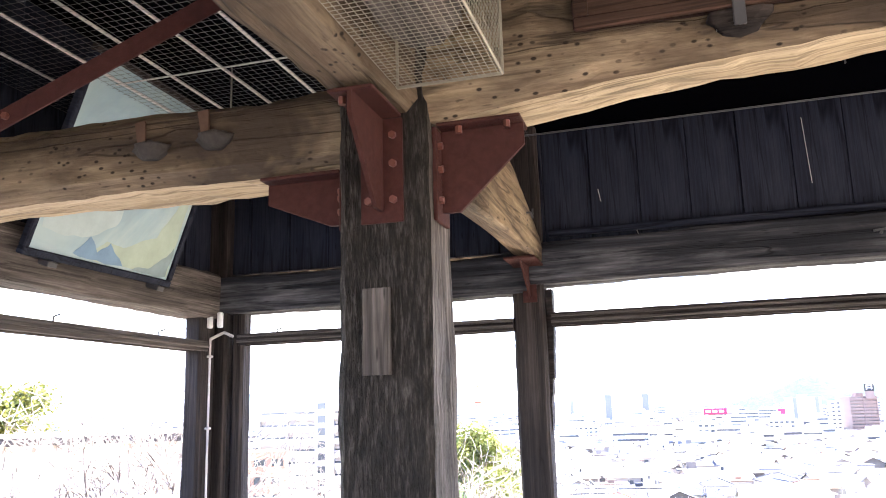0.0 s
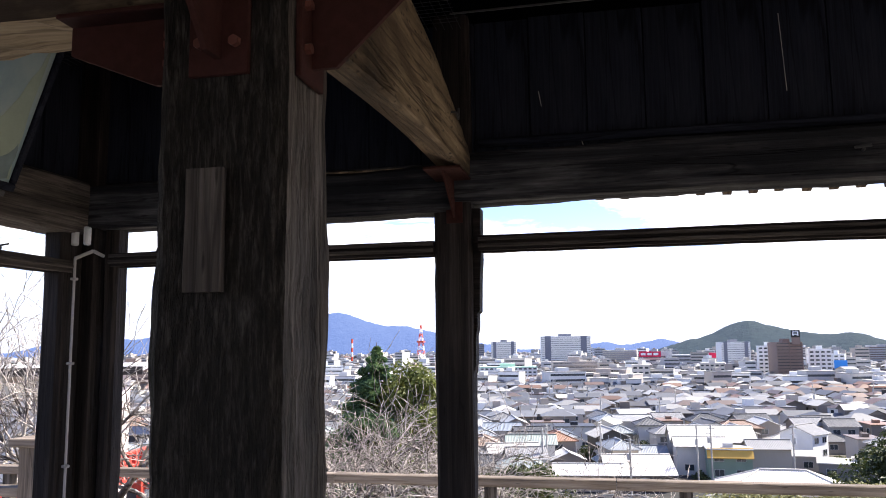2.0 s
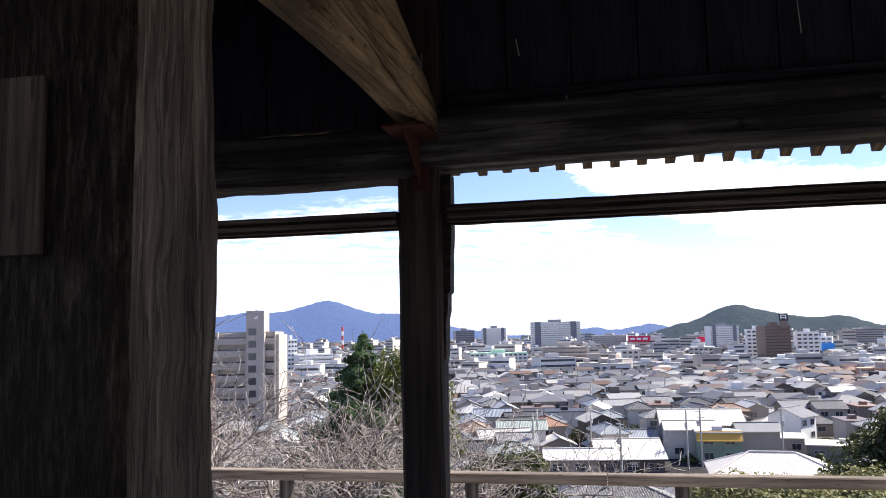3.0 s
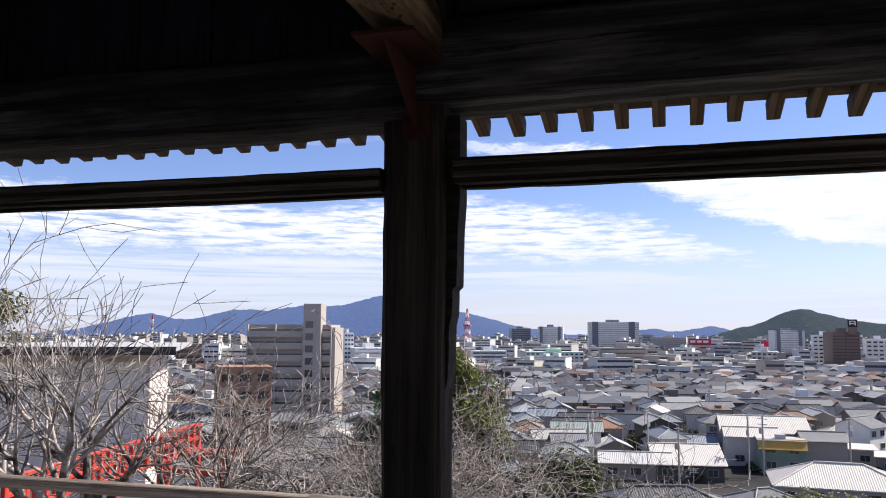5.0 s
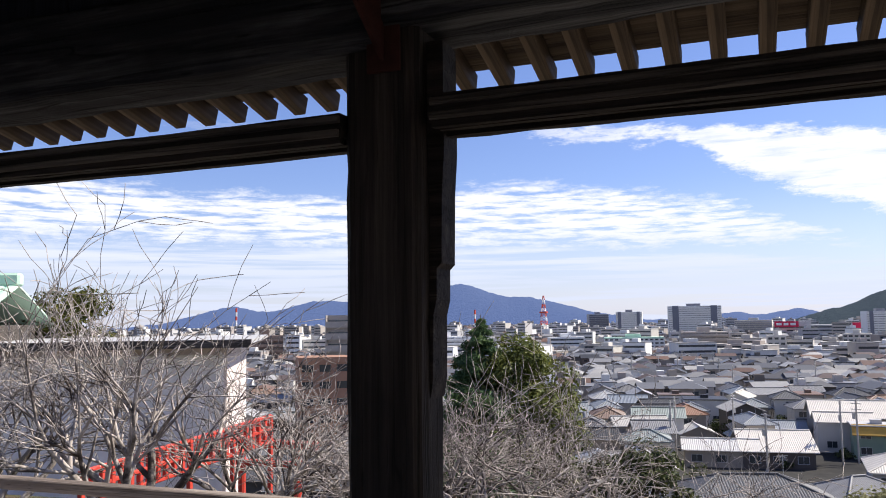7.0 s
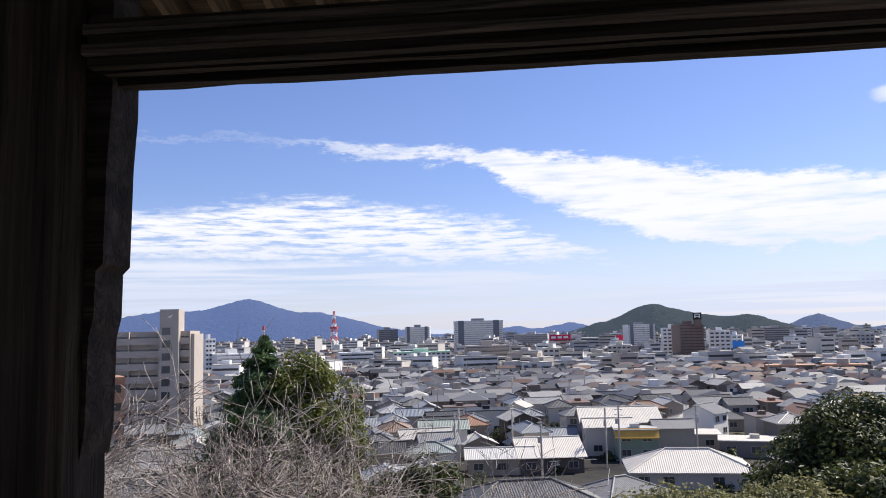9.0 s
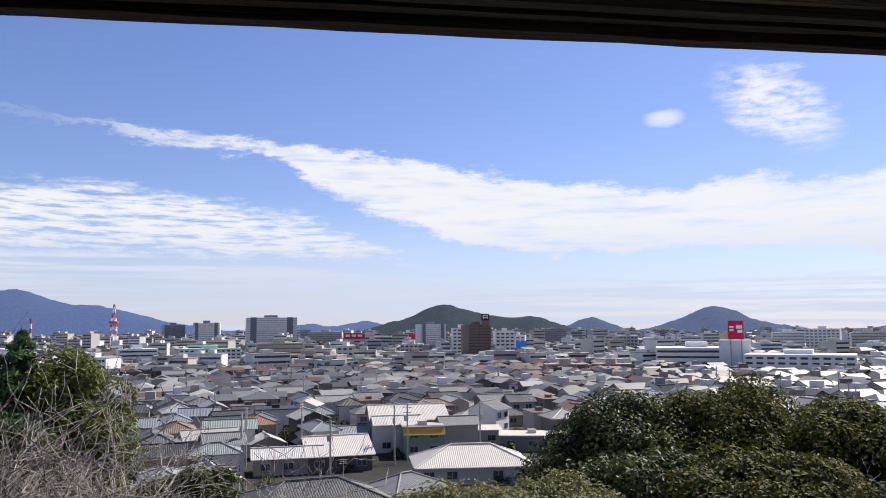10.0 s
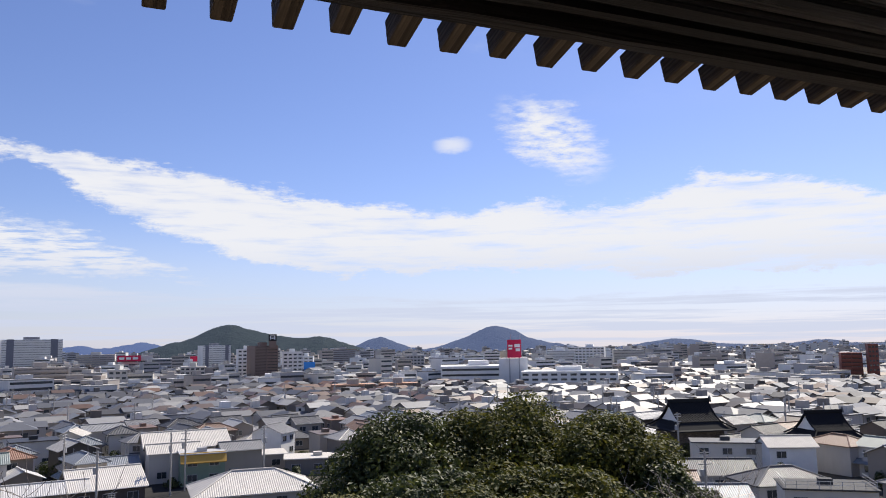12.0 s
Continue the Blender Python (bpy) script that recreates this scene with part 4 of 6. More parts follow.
# ------------------------------------------------------------------ terrace and railing
rail = thing("railing", "sun-bleached wooden railing along the terrace edge", "railing")
Y_RAIL, Z_RAIL = 6.88, 0.711
for x0, x1, s in ((-7.2, -2.55, 81.0), (-2.545, -0.55, 82.0), (-0.545, 1.6, 83.0), (1.605, 3.8, 84.0), (3.805, 6.6, 85.0)):
    p = part("top_rail", timber_bm(x1 - x0, 0.1, 0.065, 0.003, s, chamfer=0.006), WOOD_RAIL, rail)
    p.matrix_basis = pose(x0, Y_RAIL + 0.05, Z_RAIL - 0.065)
for x in (-6.6, -5.3, -4.0, -2.69, -1.41, -0.1, 1.2, 2.5, 3.8, 5.1):
    p = part("post", timber_bm(Z_RAIL - 0.066 + 0.42, 0.08, 0.08, 0.002, x, chamfer=0.006), WOOD_GREY, rail)
    p.matrix_basis = upright(x + 0.04, Y_RAIL + 0.05, -0.42)
p = part("side_rail", timber_bm(1.9, 0.1, 0.065, 0.003, 86.0, chamfer=0.006), WOOD_RAIL, rail)
p.matrix_basis = pose(-6.25, 5.95, Z_RAIL - 0.05, 0, 0, 1)
newel = part("corner_post", timber_bm(1.41, 0.16, 0.16, 0.003, 87.0, chamfer=0.01), WOOD_RAIL, rail, "stout pale corner post")
newel.matrix_basis = upright(-4.24, 6.0, -0.42)
part("cap", box_bm(-4.445, -4.195, 5.875, 6.125, 0.99, 1.045, bevel=0.008), WOOD_RAIL, rail, "flat pale post cap")


# ------------------------------------------------------------------ ground, slope and hills
def height(x, y):
    """Terrace, then the slope down to the town on the plain."""
    r = math.hypot(x * 0.8, y) if y > 0 else abs(x) * 0.8
    u = min(1.0, max(0.0, (max(y, r - 12 if abs(x) > 14 else y) - 9.0) / 62.0))
    s = u * u * (3 - 2 * u)
    return -0.42 - 23.58 * (0.35 * u + 0.65 * s)


def ground_z(x, y):
    return height(x, y) + (0.35 * noise.noise(Vector((x * 0.15, y * 0.15, 0))) if 9 < y < 75 else 0)


xs = [-4600, -2500, -1200, -500, -200, -100] + list(range(-60, 64, 4)) + [100, 200, 500, 1200, 2500, 4600]
ys = [-300, -60, -20, -5, 3, 6, 9] + list(range(12, 84, 3)) + [100, 160, 300, 700, 1500, 3000, 4700]
bm = bmesh.new()
grid = [[bm.verts.new((x, y, ground_z(x, y))) for x in xs] for y in ys]
for r0, r1 in zip(grid, grid[1:]):
    for i in range(len(xs) - 1):
        f = bm.faces.new((r0[i], r0[i + 1], r1[i + 1], r1[i]))
        f.material_index = 0 if r1[0].co.y <= 84 else 1
ground = mesh_object("ground", bm, EARTH, True)
ground.data.materials.append(TOWN)
tagged(ground, "brown winter slope falling to a grey town plain", "ground", kind="structure")
# court mostly out of view, added pale to bounce sunlight up onto the beams
bm = bmesh.new()
cuboid(bm, -7.0, 16.0, -16.0, 7.2, -0.5, -0.40)
tagged(mesh_object("terrace", bm, GRAVEL), "pale gravel court added round the hall to bounce sunlight in", "terrace", kind="structure")


def polar(az, d):
    return -0.4 + d * math.sin(radians(az)), 3.2 + d * math.cos(radians(az))


def hills(name, label, dist, depth, bumps, material, seed, az0, az1):
    """A wooded ridge: rounded bumps (bearing, spread in degrees, top angle) over the plain, rough with trees."""
    bm = bmesh.new()
    na, nd = int((az1 - az0) * 9), 11
    rows = []
    for j in range(nd + 1):
        w = j / nd
        row = []
        for i in range(na + 1):
            az = az0 + (az1 - az0) * i / na
            d = dist + depth * (w - 0.5) * 2
            e = 0.0
            for b, s, t in bumps:
                q = abs((az - b) / s)
                e += ((t + 0.95) * math.exp(-q ** 1.5)) ** 3
            e = e ** (1 / 3)
            prof = max(0.0, 1 - ((w - 0.5) * 2) ** 2) ** 0.8
            z = -26 + dist * math.tan(radians(e)) * prof
            x, y = polar(az, d)
            if e > 0.05:
                z += dist * 0.0011 * noise.fractal(Vector((x * 12 / dist, y * 12 / dist, seed)), 0.6, 2.1, 6) * prof * 3.2
            row.append(bm.verts.new((x, y, z)))
        rows.append(row)
    for r0, r1 in zip(rows, rows[1:]):
        for i in range(na):
            bm.faces.new((r0[i], r0[i + 1], r1[i + 1], r1[i]))
    bmesh.ops.recalc_face_normals(bm, faces=bm.faces)
    return tagged(mesh_object(name, bm, material, True), label, "hill", kind="structure")


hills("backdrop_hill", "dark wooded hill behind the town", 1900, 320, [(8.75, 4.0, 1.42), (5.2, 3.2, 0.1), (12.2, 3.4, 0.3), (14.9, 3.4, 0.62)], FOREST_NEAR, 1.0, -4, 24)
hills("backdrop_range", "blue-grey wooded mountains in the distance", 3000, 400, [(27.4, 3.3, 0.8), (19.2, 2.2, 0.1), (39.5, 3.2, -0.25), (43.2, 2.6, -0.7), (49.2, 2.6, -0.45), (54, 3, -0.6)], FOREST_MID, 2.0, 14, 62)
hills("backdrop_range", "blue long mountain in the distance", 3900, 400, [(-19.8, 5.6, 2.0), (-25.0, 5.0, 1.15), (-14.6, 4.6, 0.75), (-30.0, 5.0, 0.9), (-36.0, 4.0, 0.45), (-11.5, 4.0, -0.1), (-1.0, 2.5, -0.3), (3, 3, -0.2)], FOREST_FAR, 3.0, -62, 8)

# ------------------------------------------------------------------ houses of the town
GZ = -24.0


def ribbed(bm, w, run, z_eave, z_ridge, y_eave, y_ridge, pitch=0.32, th=0.09):
    """One roof slope: rows of round tiles run from eave to ridge as real ribs."""
    n = max(4, int(w / pitch))
    top_e, top_r = [], []
    for i in range(n * 3 + 1):
        x = -w / 2 + w * i / (n * 3)
        b = (0.0, 0.055, 0.055)[i % 3]
        top_e.append(bm.verts.new((x, y_eave, z_eave + th + b)))
        top_r.append(bm.verts.new((x, y_ridge, z_ridge + th + b)))
    for i in range(n * 3):
        bm.faces.new((top_e[i], top_e[i + 1], top_r[i + 1], top_r[i]))
    le, re = bm.verts.new((-w / 2, y_eave, z_eave)), bm.verts.new((w / 2, y_eave, z_eave))
    lr, rr = bm.verts.new((-w / 2, y_ridge, z_ridge)), bm.verts.new((w / 2, y_ridge, z_ridge))
    bm.faces.new((le, re, rr, lr))
    bm.faces.new([le] + top_e + [re])
    bm.faces.new((le, top_e[0], top_r[0], lr))
    bm.faces.new((re, top_e[-1], top_r[-1], rr))


def gable_roof_bm(w, d, h, rise, over=0.55):
    bm = bmesh.new()
    W, D = w + 2 * over, d / 2 + over
    ze = h - rise * over / (d / 2)
    ribbed(bm, W, D, ze, h + rise, -D, 0)
    ribbed(bm, W, D, ze, h + rise, D, 0)
    cuboid(bm, -W / 2, W / 2, -0.16, 0.16, h + rise + 0.06, h + rise + 0.3, bevel=0.05)
    return bm


def hip_roof_bm(w, d, h, rise, over=0.6):
    bm = bmesh.new()
    W, D = w / 2 + over, d / 2 + over
    r = max(0.3, W - D)
    ze = h - rise * over / (d / 2)
    def slope(a0, a1, b0, b1, n):
        lo, up = [], []
        nx = (Vector(a1) - Vector(a0)).cross(Vector(b0) - Vector(a0)).normalized()
        if nx.z < 0:
            nx = -nx
        for i in range(n * 3 + 1):
            t = i / (n * 3)
            o = nx * (0.0, 0.055, 0.055)[i % 3]
            lo.append(bm.verts.new(Vector(a0).lerp(Vector(a1), t) + o))
            # ribs run straight up and end on the hip
            p = Vector(a0).lerp(Vector(a1), t)
            s = 1.0
            al = t * (Vector(a1) - Vector(a0)).length
            L = (Vector(a1) - Vector(a0)).length
            T = (L - (Vector(b1) - Vector(b0)).length) / 2
            if T > 1e-6:
                s = min(1.0, al / T, (L - al) / T)
            mid = (Vector(b0) + Vector(b1)) / 2 - (Vector(a0) + Vector(a1)) / 2
            up.append(bm.verts.new(p + mid * max(0.001, s) + o))
        for i in range(n * 3):
            bm.faces.new((lo[i], lo[i + 1], up[i + 1], up[i]))
    zr = h + rise
    n = int(2 * W / 0.34)
    slope((-W, -D, ze), (W, -D, ze), (-r, 0, zr), (r, 0, zr), n)
    slope((W, D, ze), (-W, D, ze), (r, 0, zr), (-r, 0, zr), n)
    n = int(2 * D / 0.34)
    slope((W, -D, ze), (W, D, ze), (r, 0, zr), (r, 0, zr), n)
    slope((-W, D, ze), (-W, -D, ze), (-r, 0, zr), (-r, 0, zr), n)
    cuboid(bm, -W, W, -D, D, ze - 0.14, ze - 0.02)
    cuboid(bm, -r - 0.1, r + 0.1, -0.16, 0.16, zr, zr + 0.28, bevel=0.05)
    for sx in (-1, 1):
        for sy in (-1, 1):
            rod(bm, (sx * W, sy * D, ze + 0.08), (sx * r, 0, zr + 0.1), 0.13, 6)
    return bm


def house_walls_bm(w, d, h, rise, gable):
    bm = bmesh.new()
    if gable:
        prism(bm, [(-d / 2, -0.6), (d / 2, -0.6), (d / 2, h), (0, h + rise - 0.03), (-d / 2, h)], 0, -w / 2, w / 2)
    else:
        cuboid(bm, -w / 2, w / 2, -d / 2, d / 2, -0.6, h)
    return bm


def window_bm(w, h):
    bm = bmesh.new()
    cuboid(bm, -w / 2, w / 2, -0.03, 0.03, 0, h)
    return bm


def wframe_bm(w, h):
    bm = bmesh.new()
    for a in ((-w / 2 - 0.07, -w / 2, 0, h), (w / 2, w / 2 + 0.07, 0, h), (-w / 2 - 0.07, w / 2 + 0.07, -0.07, 0), (-w / 2 - 0.07, w / 2 + 0.07, h, h + 0.07), (-0.03, 0.03, 0, h)):
        cuboid(bm, a[0], a[1], -0.05, 0.05, a[2], a[3])
    return bm


WIN = mesh_object("pane", window_bm(1.7, 1.15), GLASS)
WINF = mesh_object("window_frame", wframe_bm(1.7, 1.15), GREYB)
WIN_ME, WINF_ME = WIN.data, WINF.data
bpy.data.objects.remove(WIN)
bpy.data.objects.remove(WINF)


def house(m, w, d, storeys, kind, roof, walls, label, group="", seed=0, flip=False):
    h = 2.75 * storeys + 0.3
    rise = d / 2 * 0.42
    ob = thing("house", label, "house", m, group)
    gable = kind == "gable"
    if kind == "flat":
        part("wall", box_bm(-w / 2, w / 2, -d / 2, d / 2, -0.6, h), walls, ob)
        part("roof", cuboid(box_bm(-w / 2 - 0.3, w / 2 + 0.3, -d / 2 - 0.3, d / 2 + 0.3, h, h + 0.22, bevel=0.04), -0.9, 0.9, -0.7, 0.7, h + 0.22, h + 1.0), roof, ob)
    else:
        part("wall", house_walls_bm(w, d, h, rise, gable), walls, ob)
        part("roof", gable_roof_bm(w, d, h, rise) if gable else hip_roof_bm(w, d, h, rise), roof, ob)
        if storeys == 2 and seed % 2:
            p = part("porch_roof", gable_roof_bm(w * 0.9, 2.2, 2.7, 0.5, 0.3), roof, ob)
            p.matrix_basis = pose(0, -d / 2 - 0.6, 0)
    rr = random.Random(seed)
    if storeys == 2 and kind != "flat" and seed % 3 == 0:
        part("balcony", cuboid(box_bm(-w * 0.3, w * 0.3, -d / 2 - 1.1, -d / 2, 2.85, 2.97), -w * 0.3, w * 0.3, -d / 2 - 1.14, -d / 2 - 1.06, 2.97, 3.85), GREYB, ob, "grey panelled balcony")
    if kind != "flat" and seed % 4 == 1:
        bm = rod(bmesh.new(), (w * 0.2, 0, h + rise), (w * 0.2, 0, h + rise + 2.4), 0.035, 5)
        for zz, q in ((2.3, 0.7), (2.05, 0.5), (1.8, 0.6)):
            rod(bm, (w * 0.2 - q, 0, h + rise + zz), (w * 0.2 + q, 0, h + rise + zz), 0.025, 4)
        part("roof_aerial", bm, GREYB, ob, "thin television aerial")
    if kind == "gable":
        part("eave_gutter", rod(bmesh.new(), (-w / 2 - 0.5, -d / 2 - 0.62, h - 0.2), (w / 2 + 0.5, -d / 2 - 0.62, h - 0.2), 0.06, 6), GREYB, ob, "grey eave gutter")
    for s in range(storeys):
        z = 0.95 + 2.75 * s
        n = max(2, int(w / 3.6))
        for i in range(n):
            if rr.random() < 0.2:
                continue
            x = -w / 2 + w * (i + 0.5) / n
            wo = piece("window", WINF_ME, ob, pose(x, -d / 2 - 0.02, z))
            piece("pane", WIN_ME, wo, pose(0, 0.0, 0))
        if d > 5:
            wo = piece("window", WINF_ME, ob, pose(w / 2 + 0.02, rr.uniform(-1, 1), z, 0, 0, 90))
            piece("pane", WIN_ME, wo, pose(0, 0.0, 0))
    return ob


TAKEN = []


def free(x, y, r):
    return all((x - a) ** 2 + (y - b) ** 2 > (r + c) ** 2 for a, b, c in TAKEN)


def face(az, turn=0):
    """Turn of a building whose front looks at the hill."""
    return -az + turn


def slab_building(name, label, category, az, d, w, depth, ztop, floors, wall, style, turn=0, group="", trim=None, dark=None, base=GZ, plant=True):
    """Block with real floors: window bands set back, balcony parapets or sills proud of the wall."""
    x, y = polar(az, d)
    TAKEN.append((x, y, max(w, depth) * 0.62))
    h = ztop - base
    ob = thing(name, label, category, pose(x, y, base, 0, 0, face(az, turn)), group)
    part("body", box_bm(-w / 2, w / 2, 0.9, depth, -0.5, h), wall, ob)
    fh = h / floors
    trim = trim or wall
    if style == "balcony":
        band = box_bm(-w / 2 + 0.4, w / 2 - 0.4, 0.8, 0.92, fh * 0.08, fh * 0.5)
        para = box_bm(-w / 2, w / 2, -0.3, -0.1, -0.25, fh * 0.44)
        cuboid(para, -w / 2, w / 2, -0.1, 0.9, -0.25, -0.05)
        b0, p0 = part("window_band", band, GLASS, ob), part("balcony", para, trim, ob)
        b0.matrix_basis, p0.matrix_basis = pose(0, 0, 0.3), pose(0, 0, 0.1)
        for i in range(1, floors):
            piece("window_band", b0.data, ob, pose(0, 0, fh * i + 0.3))
            piece("balcony", p0.data, ob, pose(0, 0, fh * i + 0.1))
        nd = max(2, int(w / 7))
        f0 = part("party_wall", box_bm(-0.12, 0.12, -0.28, 0.9, 0, h), wall, ob)
        f0.matrix_basis = pose(-w / 2 + 0.12, 0, 0)
        for i in range(1, nd + 1):
            piece("party_wall", f0.data, ob, pose(-w / 2 + 0.12 + (w - 0.24) * i / nd, 0, 0))
        sw = part("end_window", box_bm(w / 2 - 0.02, w / 2 + 0.06, depth * 0.35, depth * 0.35 + 1.2, 0.4, fh * 0.55), GLASS, ob)
        for i in range(1, floors):
            for q in (0.0, depth * 0.3):
                piece("end_window", sw.data, ob, pose(0, q, fh * i))
    else:
        n = max(3, int(w / (3.2 if style == "grid" else 5.0)))
        pane = box_bm(-w / n * 0.32, w / n * 0.32, 0.82, 0.915, fh * 0.3, fh * 0.72)
        if style == "strip":
            pane.free()
            n, pane = 1, box_bm(-w / 2 + 0.8, w / 2 - 0.8, 0.82, 0.915, fh * 0.32, fh * 0.7)
        p0 = part("window", pane, GLASS, ob)
        first = True
        for i in range(floors):
            for j in range(n):
                m = pose(-w / 2 + w * (j + 0.5) / n if n > 1 else 0, 0, fh * i)
                if first:
                    p0.matrix_basis, first = m, False
                else:
                    piece("window", p0.data, ob, m)
        part("sill_course", box_bm(-w / 2 - 0.1, w / 2 + 0.1, 0.75, depth + 0.1, h - 0.5, h + 0.5), trim, ob)
    if dark:
        for s in (-1, 1):
            c = s * w * 0.36
            part("dark_panel", box_bm(c - w * 0.06, c + w * 0.06, -0.34, 0.95, 0, h + 0.3), dark, ob, "dark slate-blue tiled bay")
    if plant:
        part("plant_room", box_bm(-w * 0.14, w * 0.12, depth * 0.3, depth * 0.7, h, h + min(4.0, fh * 1.1)), trim if not dark else dark, ob)
    return ob


# tall landmarks on the plain
slab_building("apartment_tower", "white apartment tower with dark slate bays", "tower", -3.5, 985, 60, 22, 14.5, 15, WHITE, "balcony", 4, dark=DARKTILE)
slab_building("apartment_tower", "dark grey apartment tower far off", "tower", -9.95, 1010, 24, 20, 6.5, 13, GREYB, "balcony", 10, trim=DARKTILE)
slab_building("apartment_tower", "white apartment tower with a dark centre", "tower", -7.9, 1000, 31, 20, 8.6, 13, WHITE, "balcony", -4, dark=DARKTILE)
slab_building("office_block", "long beige apartment block with stacked balconies", "building", -2.9, 535, 29, 16, -8.0, 6, BEIGE, "balcony", 6)
slab_building("office_block", "low beige block with window strips", "building", -0.9, 520, 36, 12, -15.6, 3, BEIGE, "strip", 3)
slab_building("office_block", "plain beige stair block", "building", 1.6, 540, 11, 12, -11.0, 4, CREAM, "grid", 3)
slab_building("apartment_tower", "grey apartment slab on the plain", "tower", 0.2, 975, 40, 20, -3.0, 9, CREAM, "balcony", -5, trim=GREYB)
slab_building("office_block", "dark grey store block far across the plain", "building", 3.3, 960, 62, 40, -9.5, 4, GREYB, "strip", 0)
slab_building("apartment_tower", "white balconied tower with a dark side", "tower", 7.87, 735, 24.4, 18, 4.3, 15, WHITE, "balcony", 16, dark=DARKTILE)
slab_building("apartment_tower", "pale slim block beside the brown tower", "tower", 9.9, 610, 13.5, 14, 0.4, 9, WHITE, "grid", 6)
slab_building("apartment_tower", "brown tiled tower with a dark rooftop sign frame", "tower", 11.2, 580, 17, 16, 3.1, 13, BROWN, "balcony", 22)
slab_building("office_block", "white slim block with small windows", "building", 13.0, 600, 14, 14, -2.4, 8, WHITE, "grid", 4)
slab_building("apartment_tower", "brown grey slab in front of the hill", "tower", 16.5, 985, 33, 18, -2.0, 9, BROWN, "balcony", 0, trim=GREYB)
slab_building("department_store", "long white department store with window strips", "building", 26.2, 470, 46, 40, -11.4, 4, WHITE, "strip", 2)
slab_building("department_store", "white car park block with punched openings", "building", 32.4, 432, 51, 30, -13.7, 4, WHITE, "open", -4)
slab_building("office_block", "white balcony block beyond the store", "building", 31.9, 800, 27, 16, -5.3, 7, WHITE, "balcony", 5)
slab_building("office_block", "white hotel block with a grid of windows", "building", 33.9, 785, 28, 16, -2.8, 8, WHITE, "grid", -6)
slab_building("office_block", "cream balcony block far across the plain", "building", 36.6, 800, 29, 16, -5.4, 7, CREAM, "balcony", 6)
slab_building("office_block", "beige low block with long strip windows", "building", 38.4, 640, 24, 16, -14.0, 3, BEIGE, "strip", 2)
slab_building("apartment_block", "orange-brown low housing block", "building", 17.3, 405, 21, 12, -17.2, 3, ORANGE, "balcony", 8, trim=BEIGE)
slab_building("apartment_block", "orange-brown low housing block", "building", 20.3, 410, 19, 12, -17.2, 3, ORANGE, "balcony", -6, trim=BEIGE)
slab_building("office_block", "pale grey mixed block far across the plain", "building", 21.6, 715, 16, 14, -7.4, 6, GREYB, "grid", 3)
slab_building("office_block", "white mixed block on the plain", "building", 23.2, 700, 15, 14, -8.6, 6, WHITE, "balcony", -3)
slab_building("apartment_tower", "brick-red apartment tower with stepped top", "tower", 50.5, 495, 10.5, 10, -6.0, 8, BRICKRED, "balcony", 8, plant=False)
slab_building("apartment_tower", "brick-red stair tower of the apartment block", "tower", 51.75, 492, 5.0, 10, -1.8, 9, BRICKRED, "grid", 8, plant=False)
slab_building("office_block", "long grey office block far off", "building", 47.7, 670, 27, 14, -12.4, 5, GREYB, "strip", 4)
slab_building("apartment_block", "white balcony apartment block behind the conifer", "building", -20.6, 500, 22, 14, -8.5, 6, WHITE, "balcony", 18)
slab_building("apartment_block", "white slab with end stair tower", "building", -22.2, 505, 6, 12, 0.4, 9, WHITE, "grid", 18)
slab_building("apartment_block", "orange-brown brick housing block", "building", -29.4, 150, 9.6, 10, -5.4, 6, BRICKBROWN, "grid", 6, plant=False)
slab_building("apartment_block", "brown long block far across the plain", "building", -33.5, 520, 22, 12, -6.5, 5, BROWN, "balcony", 8)
slab_building("office_block", "white block with green trim", "building", -7.6, 560, 40, 16, -12.2, 5, WHITE, "grid", 2, trim=MINT)
slab_building("office_block", "white block with strip windows", "building", -12.2, 600, 26, 14, -12.6, 4, WHITE, "strip", 8)
slab_building("office_block", "cream block with grid windows", "building", 6.3, 640, 18, 14, -12.2, 4, CREAM, "grid", -4)
slab_building("office_block", "white slim block with a plain top", "building", 13.9, 690, 12, 12, -6.5, 6, WHITE, "grid", -4)

# the large apartment house with its lift tower, nearer

apt = slab_building("apartment_house", "large grey-beige apartment house with deep balconies and a lift tower", "building", -26.5, 205, 21.5, 12, 3.3, 9, BEIGE, "balcony", -14, trim=BEIGE, plant=False)
part("lift_tower", box_bm(3.9, 8.3, -1.6, 5.0, -0.5, 32.5), BEIGE, apt)
part("emblem", prism(bmesh.new(), [(5.6, 30.6), (6.9, 31.3), (6.5, 30.4)], 1, -1.66, -1.6), SIGN_WHITE, apt)
for i in range(9):
    part("stair_opening", box_bm(4.5, 6.4, -1.68, -1.55, 2.2 + 3.03 * i, 3.9 + 3.03 * i), GLASS, apt)
part("lit_end_wall", box_bm(10.77, 11.6, 0.5, 12.2, -0.5, 26.6), BEIGE, apt, "plain beige end wall")

# red and white lattice mast
x, y = polar(-13.8, 1035)
mast = thing("lattice_mast", "red and white lattice mast on a white base building", "mast", pose(x, y, GZ))
z = 12.0
